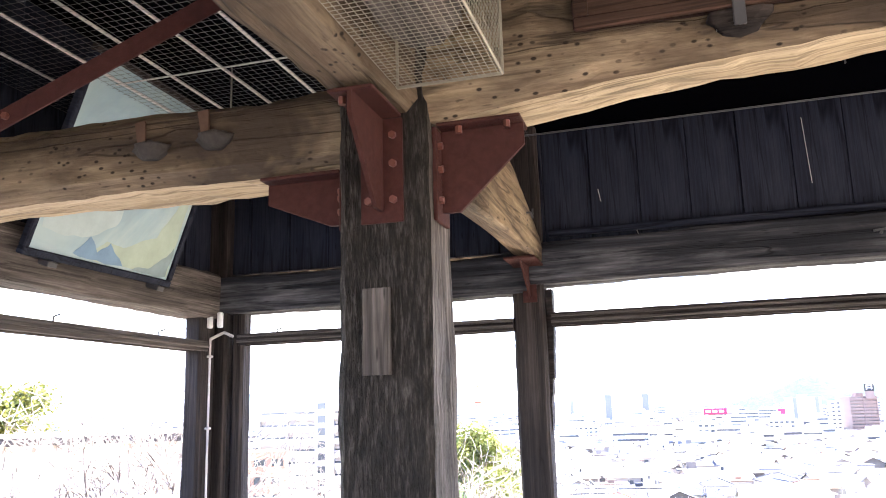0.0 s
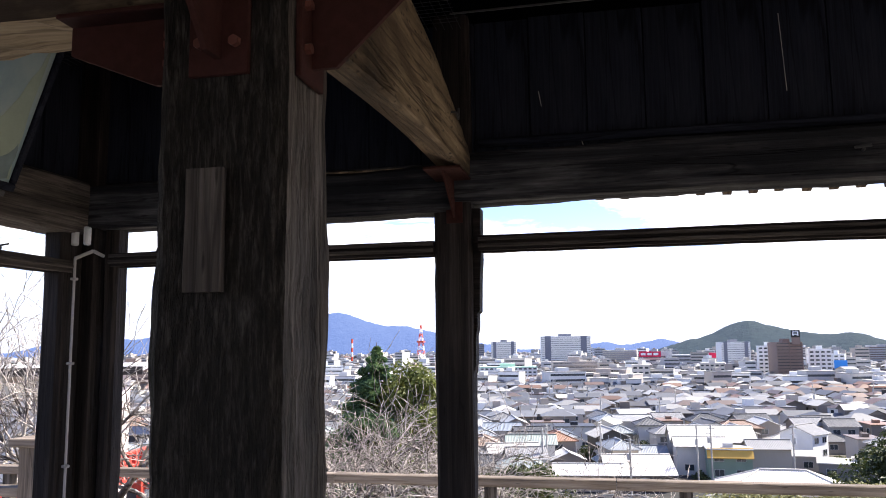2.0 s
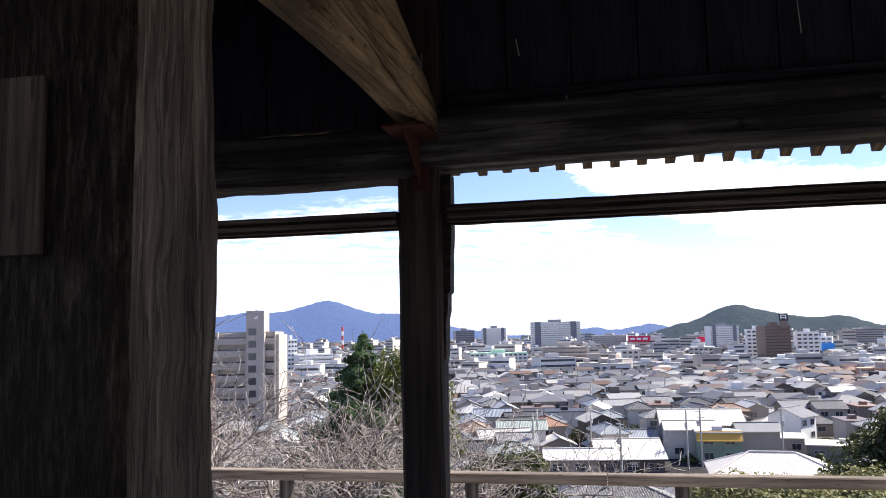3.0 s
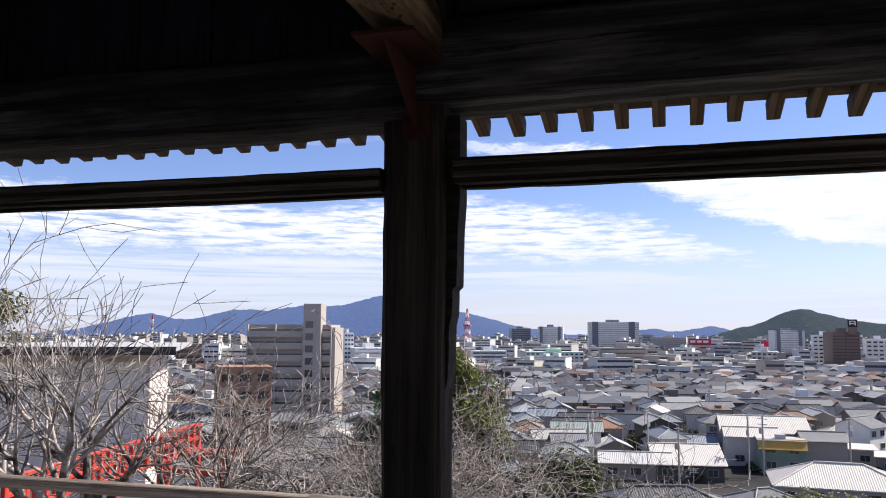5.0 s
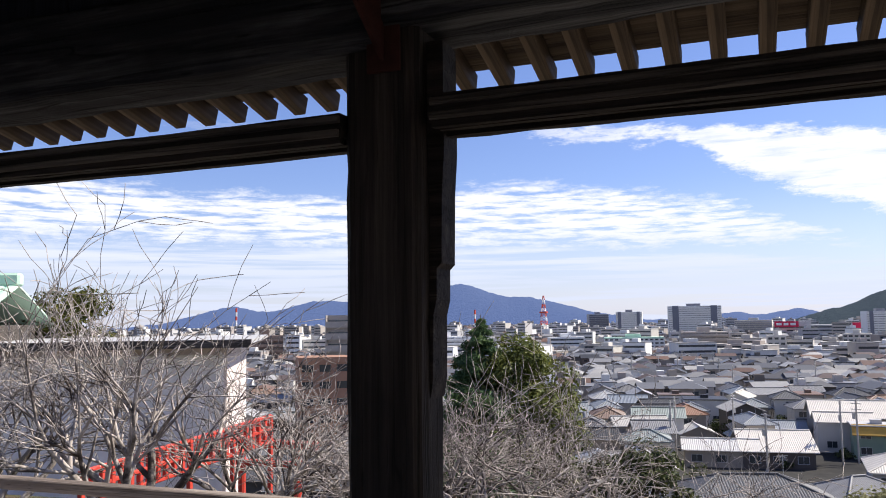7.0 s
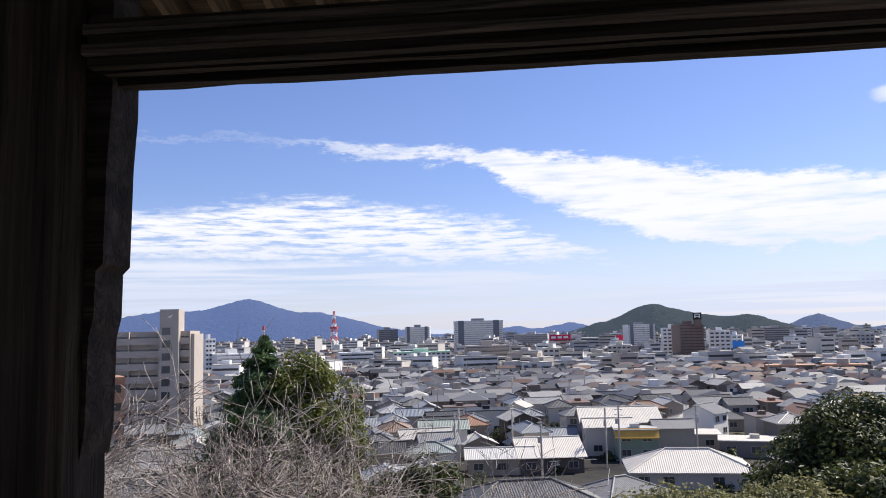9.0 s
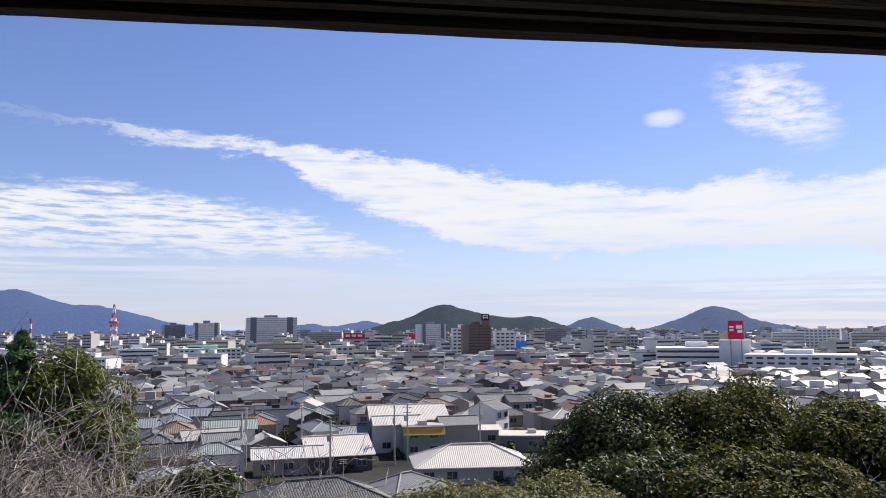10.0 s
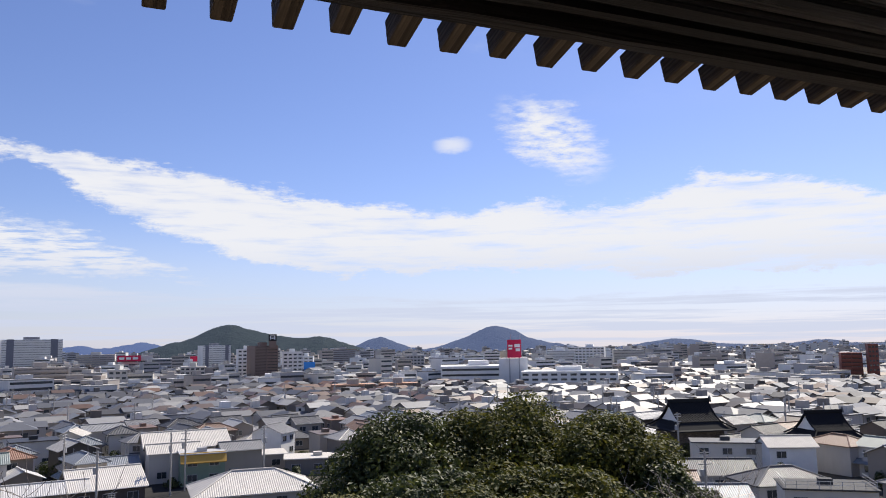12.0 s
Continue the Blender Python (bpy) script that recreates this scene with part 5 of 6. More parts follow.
for i in range(8):
    z1 = z + 5.4
    r0, r1 = 4.8 * (1 - (z - 12) / 50), 4.8 * (1 - (z1 - 12) / 50)
    bm = bmesh.new()
    for sx, sy in ((-1, -1), (1, -1), (1, 1), (-1, 1)):
        rod(bm, (sx * r0, sy * r0, z), (sx * r1, sy * r1, z1), 0.34, 5)
        rod(bm, (sx * r0, sy * r0, z), (-sy * r1, sx * r1, z1), 0.26, 4)
        rod(bm, (sx * r1, sy * r1, z1), (-sy * r1, sx * r1, z1), 0.26, 4)
    part("lattice_stage", bm, MAST_RED if i % 2 else SIGN_WHITE, mast)
    z = z1
part("platform", box_bm(-4.5, 4.5, -4.5, 4.5, 33, 35), MAST_RED, mast)
part("base_building", box_bm(-9, 9, -7, 7, -0.5, 12.5), WHITE, mast)
TAKEN.append((x, y, 14))
x, y = polar(-18.7, 1300)
chim = thing("chimney_stack", "tall thin red and white chimney", "chimney", pose(x, y, GZ))
for i in range(6):
    part("band", rod(bmesh.new(), (0, 0, -0.5 + 7 * i), (0, 0, 6.5 + 7 * i), 1.6, 10), MAST_RED if i % 2 else SIGN_WHITE, chim)
x, y = polar(-35.5, 2200)
chim2 = thing("chimney_stack", "tall thin white chimney with red bands", "chimney", pose(x, y, GZ))
for i in range(6):
    part("band", rod(bmesh.new(), (0, 0, -0.5 + 11 * i), (0, 0, 10.5 + 11 * i), 2.6, 10), MAST_RED if i == 5 or i == 3 else SIGN_WHITE, chim2)


def sign(az, d, w, h, z, material, label, bars=()):
    x, y = polar(az, d)
    s = thing("rooftop_sign", label, "sign", pose(x, y, z, 0, 0, face(az)), "rooftop signs")
    part("panel", box_bm(-w / 2, w / 2, -0.4, 0.4, 0, h), material, s)
    for a, b, c, e in bars:
        part("lettering_bar", box_bm(a * w, b * w, -0.5, -0.41, c * h, e * h), SIGN_WHITE, s)
    for q in (-0.35, 0.35):
        part("stanchion", rod(bmesh.new(), (q * w, 0.3, GZ - z), (q * w, 0.3, 0.2), 0.35), GREYB, s)
    return s


sg = sign(28.64, 464, 8.0, 10.3, -6.3, SIGN_RED, "tall red store sign with white marks", [(0.02, 0.42, 0.58, 0.76), (0.1, 0.42, 0.36, 0.52), (-0.42, -0.12, 0.62, 0.72), (-0.4, -0.14, 0.46, 0.56)])
part("sign_base", box_bm(-9, 7.5, 0.5, 12, GZ + 6.3, -0.2), WHITE, sg)
for q in (-2, 3.5):
    part("aerial", rod(bmesh.new(), (q, 0.6, 9.8), (q, 0.6, 13.5), 0.12), GREYB, sg)
sign(2.25, 955, 24.5, 6.3, -11.0, SIGN_RED, "red rooftop sign on the dark store", [(-0.42, -0.2, 0.3, 0.7), (-0.12, 0.08, 0.3, 0.7), (0.16, 0.38, 0.3, 0.7)])
sign(6.4, 760, 7.5, 8, -13.0, SIGN_RED, "small round-shouldered red sign")
sign(14.15, 640, 8.6, 10.5, -20.5, SIGN_BLUE, "bright blue advertising panel on a block")
x, y = polar(11.6, 576)
fr = thing("rooftop_sign", "black rooftop sign frame on the brown tower", "sign", pose(x, y, 6.4, 0, 0, face(11.6)), "rooftop signs")
part("panel", box_bm(-2.8, 2.8, 3.0, 4.0, -0.2, 4.6), RUBBER, fr)
for a in ((-1.8, 1.8, 3.2, 3.7), (-1.8, -1.2, 0.8, 3.2), (1.2, 1.8, 0.8, 3.2), (-1.2, 1.2, 1.6, 2.2)):
    part("lettering_bar", box_bm(a[0], a[1], 2.85, 2.95, a[2], a[3]), SIGN_WHITE, fr)
part("stair_core", box_bm(-2.6, 2.6, 3.1, 8, -5.0, -0.2), BROWN, fr)

# named houses close below the hill
def named(az, d, w, dp, st, kind, roof, walls, turn, label, seed, z=GZ):
    x, y = polar(az, d)
    TAKEN.append((x, y, max(w, dp) * 0.56))
    return house(pose(x, y, z, 0, 0, face(az, turn)), w, dp, st, kind, roof, walls, label, "", seed)


named(5.9, 182, 16.5, 12, 2, "gable", TILE_WHITE, WALL_HOUSE, 8, "large white-walled house with a broad pale roof", 2)
named(5.2, 171, 9.5, 6, 2, "gable", TILE_WHITE, WALL_HOUSE, 8, "white-walled house with a pale ribbed roof", 4)
gh = named(7.05, 165, 8.0, 6, 2, "flat", GREYB, GREENP, 6, "green-walled building with a yellow roof band", 3)
part("yellow_canopy", prism(bmesh.new(), [(-4.1, 4.3), (-2.8, 6.0), (-2.8, 6.2), (-4.2, 4.45)], 0, -4.2, 4.2), YELLOW, gh)
named(10.4, 182, 13.4, 9, 1, "flat", TILE_WHITE, WALL_HOUSE, 4, "low flat-roofed workshop with pale roof", 5)
named(14.75, 173, 13.4, 8, 1, "flat", TILE_WHITE, WALL_HOUSE, 2, "low flat-roofed workshop with pale roof", 6)
named(0.95, 153, 11.5, 12, 1, "gable", TILE_WHITE, WALL_HOUSE, 10, "house with one broad pale tiled roof slope", 6)
named(-2.3, 149, 12, 6, 1, "gable", TILE_LIGHT, WALL_HOUSE, 4, "long low shed with striped grey roof", 8)
named(10.4, 140, 19, 12, 1, "hip", TILE_WHITE, WALL_HOUSE, 8, "hip-roofed house with pale tiles", 8)
named(-0.9, 214, 7, 5.4, 2, "gable", TILE_WHITE, CREAM, 76, "narrow cream house with its gable to the lane", 10)
named(-3.15, 206, 9.6, 8, 2, "flat", TILE_GREY, CREAM, 5, "cream flat-roofed house with a roof terrace", 12)
named(11.75, 200, 7, 7.6, 2, "gable", TILE_GREY, WHITE, 62, "pale grey house with a grey-tiled gable roof", 14)
named(-0.6, 108, 21, 14, 1, "hip", TILE_GREY, WALL_HOUSE, 14, "broad hip-roofed hall with silver-grey tiles", 9)
named(-8.2, 104, 14, 9, 1, "gable", TILE_LIGHT, WALL_HOUSE, -60, "grey-tiled house on the hill foot", 10)
named(5.9, 118, 10, 8, 1, "hip", TILE_GREY, WALL_HOUSE, 40, "small hip-roofed house with dark grey tiles", 11)
named(-22.0, 92, 15, 10, 1, "gable", TILE_GREY, WALL_HOUSE, 35, "grey-tiled house on the hill foot", 12)
named(-28.5, 84, 16, 10, 1, "hip", TILE_LIGHT, WALL_HOUSE, 15, "grey-tiled hip-roofed house on the hill foot", 13)
named(-16.0, 96, 13, 9, 1, "gable", TILE_LIGHT, WALL_HOUSE, -20, "grey-tiled house on the hill foot", 14)


def temple(az, d, k, turn, label):
    """Hall under a steep swept roof: a gabled upper part over a skirt hipped all round."""
    x, y = polar(az, d)
    TAKEN.append((x, y, 9 * k))
    t = thing("temple_hall", label, "temple", pose(x, y, GZ, 0, 0, face(az, turn)) @ Matrix.Scale(k, 4), "temple halls")
    part("wall", box_bm(-5.6, 5.6, -5.0, 5.0, -0.6, 6.0), WOOD_GREY, t)
    curve = [(0.0, 12.0), (1.1, 10.75), (2.3, 9.6), (3.5, 8.7), (4.7, 8.0)]
    for side in (-1, 1):
        bm = bmesh.new()
        n = 84
        rows = [[bm.verts.new((-5.0 + 10.0 * i / n, side * q, z + (0.07 if i % 3 == 1 else 0.0))) for i in range(n + 1)] for q, z in curve]
        for a, b in zip(rows, rows[1:]):
            for i in range(n):
                bm.faces.new((a[i], a[i + 1], b[i + 1], b[i]))
        part("upper_slope", bm, TILE_BLACK, t)
    bm = bmesh.new()
    rings = [(4.8, 4.5, 8.05), (5.6, 5.3, 7.2), (6.5, 6.2, 6.5), (7.4, 7.1, 6.05), (7.4, 7.1, 5.85), (5.4, 4.9, 5.9)]
    vs = [[bm.verts.new((sx * a, sy * b, z + (0.25 if a > 7 else 0.0))) for sx, sy in ((-1, -1), (1, -1), (1, 1), (-1, 1))] for a, b, z in rings]
    for p, q in zip(vs, vs[1:]):
        for i in range(4):
            bm.faces.new((p[i], p[(i + 1) % 4], q[(i + 1) % 4], q[i]))
    part("skirt_roof", bm, TILE_BLACK, t)
    for sx in (-1, 1):
        part("gable", prism(bmesh.new(), [(-3.9, 8.1), (3.9, 8.1), (2.2, 9.4), (0, 11.6), (-2.2, 9.4)], 0, sx * 4.5 - 0.05, sx * 4.5 + 0.05), WHITE, t, "white plastered gable")
        for sy in (-1, 1):
            bm = bmesh.new()
            for (q0, z0), (q1, z1) in zip(curve, curve[1:]):
                rod(bm, (sx * 4.95, sy * q0, z0), (sx * 4.95, sy * q1, z1), 0.2, 6)
            part("verge_ridge", bm, TILE_BLACK, t)
            part("hip_ridge", rod(bmesh.new(), (sx * 4.8, sy * 4.5, 8.1), (sx * 7.4, sy * 7.1, 6.4), 0.2, 6), TILE_BLACK, t)
    part("main_ridge", box_bm(-5.3, 5.3, -0.28, 0.28, 11.9, 12.75, bevel=0.08), TILE_BLACK, t)
    for sx in (-1, 1):
        part("ridge_end_tile", prism(bmesh.new(), [(-0.5, 11.9), (0.5, 11.9), (0.35, 12.9), (0.0, 13.3), (-0.35, 12.9)], 0, sx * 5.45 - 0.12, sx * 5.45 + 0.12), TILE_GREY, t)
    return t


temple(40.3, 192, 1.0, 30, "temple hall with a steep black tiled roof")
temple(48.5, 190, 0.85, 34, "temple hall with a steep black tiled roof")
named(42.5, 172, 13, 7, 2, "flat", TILE_GREY, CREAM, 6, "long cream hall with a grey-green flat roof", 20)
named(46.2, 170, 8.6, 7, 2, "gable", TILE_WHITE, WHITE, 20, "white house with a pale roof", 22)
named(41.7, 152, 12, 9, 1, "gable", TILE_GREY, WALL_HOUSE, 12, "grey-tiled house with a broad roof", 24)
named(39.2, 143, 6, 5, 1, "gable", TILE_BROWN, WALL_HOUSE, 10, "house with an orange-brown roof", 32)
named(45.8, 146, 13, 9, 1, "hip", TILE_GREY, WALL_HOUSE, 30, "house with silver-tipped tile roof", 26)
named(41.2, 126, 10.5, 8.5, 1, "gable", TILE_BLUE, WALL_HOUSE, 14, "blue-grey roofed house with a broad slope", 28)
ter = named(48.3, 124, 11.4, 8, 2, "flat", ASPHALT, CREAM, 10, "cream flat-roofed house with a railed roof terrace", 30)
bm = bmesh.new()
for z in (6.5, 6.95):
    for a, b in (((-5.6, -3.9), (5.6, -3.9)), ((5.6, -3.9), (5.6, 3.9)), ((-5.6, -3.9), (-5.6, 3.9))):
        rod(bm, (*a, z), (*b, z), 0.04, 5)
for i in range(9):
    rod(bm, (-5.6 + 1.4 * i, -3.9, 5.9), (-5.6 + 1.4 * i, -3.9, 6.95), 0.04, 5)
part("terrace_railing", bm, GREYB, ter, "thin grey terrace railing")

# street and parked car below
car_x, car_y = polar(-3.6, 197)
TAKEN.append((car_x, car_y, 7))
car = thing("parked_car", "small white car parked in a lane", "car", pose(car_x, car_y, GZ + 0.02, 0, 0, 25))
bm = box_bm(-1.9, 1.9, -0.8, 0.8, 0.3, 0.85, bevel=0.12)
part("body", bm, CARPAINT, car)
part("cabin", prism(bmesh.new(), [(-1.7, 0.85), (1.0, 0.85), (0.4, 1.45), (-1.4, 1.45)], 1, -0.72, 0.72), GLASS, car, "dark glazed cabin")
part("roof_panel", box_bm(-1.35, 0.35, -0.7, 0.7, 1.45, 1.5, bevel=0.02), CARPAINT, car)
for sx in (-1.2, 1.2):
    for sy in (-0.75, 0.75):
        part("wheel", rod(bmesh.new(), (sx, sy - 0.1, 0.3), (sx, sy + 0.1, 0.3), 0.3, 14), RUBBER, car)

# the other houses: rows along lanes, turned with the town's grid
rr = random.Random(12)
VAR = []
for i in range(26):
    w, d = rr.uniform(6.2, 10.0), rr.uniform(4.8, 7.0)
    st = rr.choice((1, 2, 2, 2, 2))
    kd = rr.choice(("gable", "gable", "hip", "gable", "hip", "flat"))
    rf = ROOFS[i % len(ROOFS)]
    tone = {"roof_tile_grey": "grey-tiled", "roof_sheet_light": "pale sheet", "roof_tile_brown": "brown-tiled", "roof_sheet_blue": "blue-grey sheet"}[rf.name]
    VAR.append(house(pose(0, 0, -400), w, d, st, kd, rf, WALL_HOUSE, "%s-storey town house with a %s %s roof" % ("one" if st == 1 else "two", tone, kd), "town houses", i))
lots = []
gy = 92.0
row = 0
while gy < 620:
    step = 9.2 if gy < 330 else 11.0
    x = -gy * 1.35
    while x < gy * 1.55:
        jx, jy = x + rr.uniform(-1.8, 1.8), gy + rr.uniform(-2.0, 2.0)
        b = math.degrees(math.atan2(jx + 0.4, jy - 3.2))
        if -44 < b < 56 and rr.random() < 0.94:
            lots.append((jx, jy))
        x += step if row % 5 else step * 1.1
    gy += step * (1.35 if row % 4 == 3 else 0.98)
    row += 1
lots.sort(key=lambda p: math.hypot(*p))
near, rest = [], []
for p in lots:
    if p[1] < 84 or height(*p) > GZ + 1.0:
        continue
    bear, dist = math.degrees(math.atan2(p[0] + 0.4, p[1] - 3.2)), math.hypot(p[0] + 0.4, p[1] - 3.2)
    if dist < 164 and -6 < bear < 17.5 or dist < 172 and 37 < bear < 52:
        continue
    if free(p[0], p[1], 3.2):
        (near if len(near) < 300 else rest).append(p)
for i, (x, y) in enumerate(near):
    v = VAR[i % 26] if i < 26 else VAR[rr.randrange(26)]
    m = pose(x, y, GZ, 0, 0, rr.choice((0, 90, 180, 270)) + 12 + rr.uniform(-7, 7) - 0.25 * math.degrees(math.atan2(x, y)))
    if i < 26:
        v.matrix_basis = m
    else:
        copy_thing(v, m)

# the rest of the town: real walls, roofs and openings, joined by cladding
def join_far(name, places, material_sets, label, tall):
    """places: (x, y, turn, w, d, h, roof kind, set)."""
    packs = {}
    for x, y, turn, w, d, h, kd, st in places:
        M = pose(x, y, GZ, 0, 0, turn)
        def put(key, vs, fs):
            V, Fc = packs.setdefault((st, key), ([], []))
            o = len(V)
            V.extend([tuple(M @ Vector(v)) for v in vs])
            Fc.extend([tuple(o + i for i in f) for f in fs])
        def bx(key, x0, x1, y0, y1, z0, z1):
            put(key, [(x0, y0, z0), (x1, y0, z0), (x1, y1, z0), (x0, y1, z0), (x0, y0, z1), (x1, y0, z1), (x1, y1, z1), (x0, y1, z1)], [(3, 2, 1, 0), (4, 5, 6, 7), (0, 1, 5, 4), (1, 2, 6, 5), (2, 3, 7, 6), (3, 0, 4, 7)])
        bx("wall", -w / 2, w / 2, -d / 2, d / 2, -0.5, h)
        n = max(1, int(h / 2.9))
        for s in range(n):
            z = h * s / n + 0.9
            if tall:
                for side in (-1, 1):
                    bx("glass", -w / 2 + 0.6, w / 2 - 0.6, side * d / 2 - 0.05, side * d / 2 + 0.05, z, z + 1.2)
            else:
                for q in (-0.28, 0.2):
                    for side in (-1, 1):
                        bx("glass", q * w - 0.8, q * w + 0.8, side * d / 2 - 0.05, side * d / 2 + 0.05, z, z + 1.1)
        if kd == "gable":
            W, D, r = w / 2 + 0.5, d / 2 + 0.5, d * 0.21
            ze = h - 0.2
            put("roof", [(-W, -D, ze), (W, -D, ze), (W, 0, h + r), (-W, 0, h + r), (W, D, ze), (-W, D, ze)], [(0, 1, 2, 3), (3, 2, 4, 5)])
            put("wall", [(-w / 2, -d / 2, h), (-w / 2, d / 2, h), (-w / 2, 0, h + r - 0.1), (w / 2, -d / 2, h), (w / 2, d / 2, h), (w / 2, 0, h + r - 0.1)], [(1, 0, 2), (3, 4, 5)])
            put("roof", [(-W, -D, ze - 0.15), (W, -D, ze - 0.15), (W, -D, ze), (-W, -D, ze), (-W, D, ze - 0.15), (W, D, ze - 0.15), (W, D, ze), (-W, D, ze)], [(0, 1, 2, 3), (5, 4, 7, 6)])
        elif kd == "hip":
            W, D, r = w / 2 + 0.5, d / 2 + 0.5, d * 0.21
            ze, q = h - 0.2, max(0.3, w / 2 - d / 2)
            put("roof", [(-W, -D, ze), (W, -D, ze), (W, D, ze), (-W, D, ze), (-q, 0, h + r), (q, 0, h + r)], [(0, 1, 5, 4), (2, 3, 4, 5), (1, 2, 5), (3, 0, 4), (3, 2, 1, 0)])
        else:
            bx("roof", -w / 2 - 0.2, w / 2 + 0.2, -d / 2 - 0.2, d / 2 + 0.2, h, h + 0.35)
            bx("wall", -w * 0.2, w * 0.1, -d * 0.2, d * 0.2, h + 0.35, h + 2.4)
    for (st, key), (V, Fc) in packs.items():
        me = bpy.data.meshes.new(name)
        me.from_pydata(V, [], Fc)
        me.materials.append(material_sets[st][key])
        tagged(new(name, me), label, "town", kind="stuff")


SETS = []
for i in range(9):
    SETS.append({"wall": (WALL_HOUSE_FAR, WALL_BLOCK, WALL_HOUSE_FAR)[i % 3], "roof": ROOF_FAR, "glass": GLASS})
far = []
for x, y in rest:
    far.append((x, y, rr.choice((0, 90)) + 12 + rr.uniform(-8, 8), rr.uniform(6.5, 11), rr.uniform(5, 7.5), rr.choice((3.2, 5.6, 5.8, 6.0)), rr.choice(("gable", "gable", "hip", "hip", "gable", "gable", "flat")), rr.randrange(9)))
for i in range(3300):
    d = 620 + 2500 * rr.random() ** 1.3
    b = rr.uniform(-46, 58)
    x, y = polar(b, d)
    if free(x, y, 8):
        far.append((x, y, rr.uniform(0, 90), rr.uniform(9, 18), rr.uniform(8, 12), rr.choice((4, 6, 6.5, 8)), rr.choice(("gable", "hip", "flat", "flat")), rr.randrange(9)))
join_far("town_houses_far", far, SETS, "dense low houses of the town reaching the hills", False)
mid = []
SETM = [{"wall": w, "roof": r, "glass": GLASS} for w, r in ((WALL_BLOCK, ROOF_FLAT), (CREAM, ROOF_FLAT), (WALL_BLOCK, ROOF_FLAT), (WHITE, ROOF_FLAT), (BEIGE, ROOF_FLAT), (GREYB, ROOF_FLAT))]
for i in range(760):
    d = 430 + 1300 * rr.random() ** 1.2
    b = rr.uniform(-46, 58)
    x, y = polar(b, d)
    w = rr.uniform(8, 21)
    hmax = 12 if d < 560 else 17 if d < 800 else 22
    if free(x, y, w * 0.5):
        TAKEN.append((x, y, w * 0.4))
        mid.append((x, y, rr.uniform(-25, 25), w, rr.uniform(10, 16), rr.uniform(6.5, hmax), "flat", rr.choice((0, 0, 0, 1, 2, 3, 3, 4, 5))))
join_far("town_blocks_far", mid, SETM, "pale office and apartment blocks far across the town", True)

# utility poles with cross-arms, strung along the lanes
pole = thing("utility_pole", "grey concrete utility pole with cross-arms", "pole", pose(0, 0, -420), "utility poles")
part("shaft", rod(bmesh.new(), (0, 0, -0.5), (0, 0, 11.0), 0.16, 8), CONCRETE, pole)
for z in (9.2, 10.2, 10.7):
    part("cross_arm", box_bm(-0.9, 0.9, -0.06, 0.06, z, z + 0.12), GREYB, pole)
part("transformer", rod(bmesh.new(), (0.45, 0, 7.6), (0.45, 0, 8.6), 0.28, 10), GREYB, pole)
# garden hedges and shrubs between the roofs
rn = np.random.RandomState(77)
hp, hn = [], []
for i in range(420):
    d = 92 + 380 * rr.random() ** 1.2
    x, y = polar(rr.uniform(-30, 54), d)
    if y < 88:
        continue
    w, hh = rr.uniform(0.8, 2.0), rr.uniform(1.0, 3.6)
    q = rn.normal(size=(160, 3))
    q /= np.linalg.norm(q, axis=1, keepdims=True)
    hp.append(np.array([x, y, GZ + hh * 0.55]) + q * np.array([w, w, hh * 0.55]) * rn.uniform(0.5, 1.0, size=(160, 1)))
    nn = q + rn.normal(size=(160, 3)) * 0.5 + np.array([0, 0, 0.4])
    hn.append(nn / np.linalg.norm(nn, axis=1, keepdims=True))
HEDGE = (np.concatenate(hp), np.concatenate(hn))
npole = 0
for i in range(320):
    d = rr.uniform(100, 360)
    x, y = polar(rr.uniform(-26, 54), d)
    if free(x, y, 1.5) and npole < 70 and y > 90:
        m = pose(x, y, GZ, 0, 0, rr.uniform(0, 180))
        if npole == 0:
            pole.matrix_basis = m
        else:
            copy_thing(pole, m)
        npole += 1

# ------------------------------------------------------------------ trees
def tubes(name, segs, material, sides=4):
    """segs: (a, b, ra, rb) limbs, all as tapered tubes in one mesh."""
    n = len(segs)
    A, B = np.array([s[0] for s in segs]), np.array([s[1] for s in segs])
    ra, rb = np.array([s[2] for s in segs]), np.array([s[3] for s in segs])
    D = B - A
    D /= np.maximum(np.linalg.norm(D, axis=1, keepdims=True), 1e-9)
    up = np.where(np.abs(D[:, 2:3]) > 0.9, np.array([[1.0, 0, 0]]), np.array([[0, 0, 1.0]]))
    P = np.cross(D, up)
    P /= np.linalg.norm(P, axis=1, keepdims=True)
    Q = np.cross(D, P)
    vs = np.zeros((n, 2 * sides, 3))
    for k in range(sides):
        c, s = math.cos(2 * math.pi * k / sides), math.sin(2 * math.pi * k / sides)
        o = P * c + Q * s
        vs[:, k] = A + o * ra[:, None]
        vs[:, sides + k] = B + D * ra[:, None] * 0.3 + o * rb[:, None]
    base = (np.arange(n) * 2 * sides)[:, None]
    fs = []
    for k in range(sides):
        k2 = (k + 1) % sides
        fs.append(np.concatenate([base + k, base + k2, base + sides + k2, base + sides + k], axis=1))
    me = bpy.data.meshes.new(name)
    me.from_pydata(vs.reshape(-1, 3).tolist(), [], np.concatenate(fs).tolist())
    me.materials.append(material)
    me.polygons.foreach_set("use_smooth", [True] * len(me.polygons))
    return new(name, me)


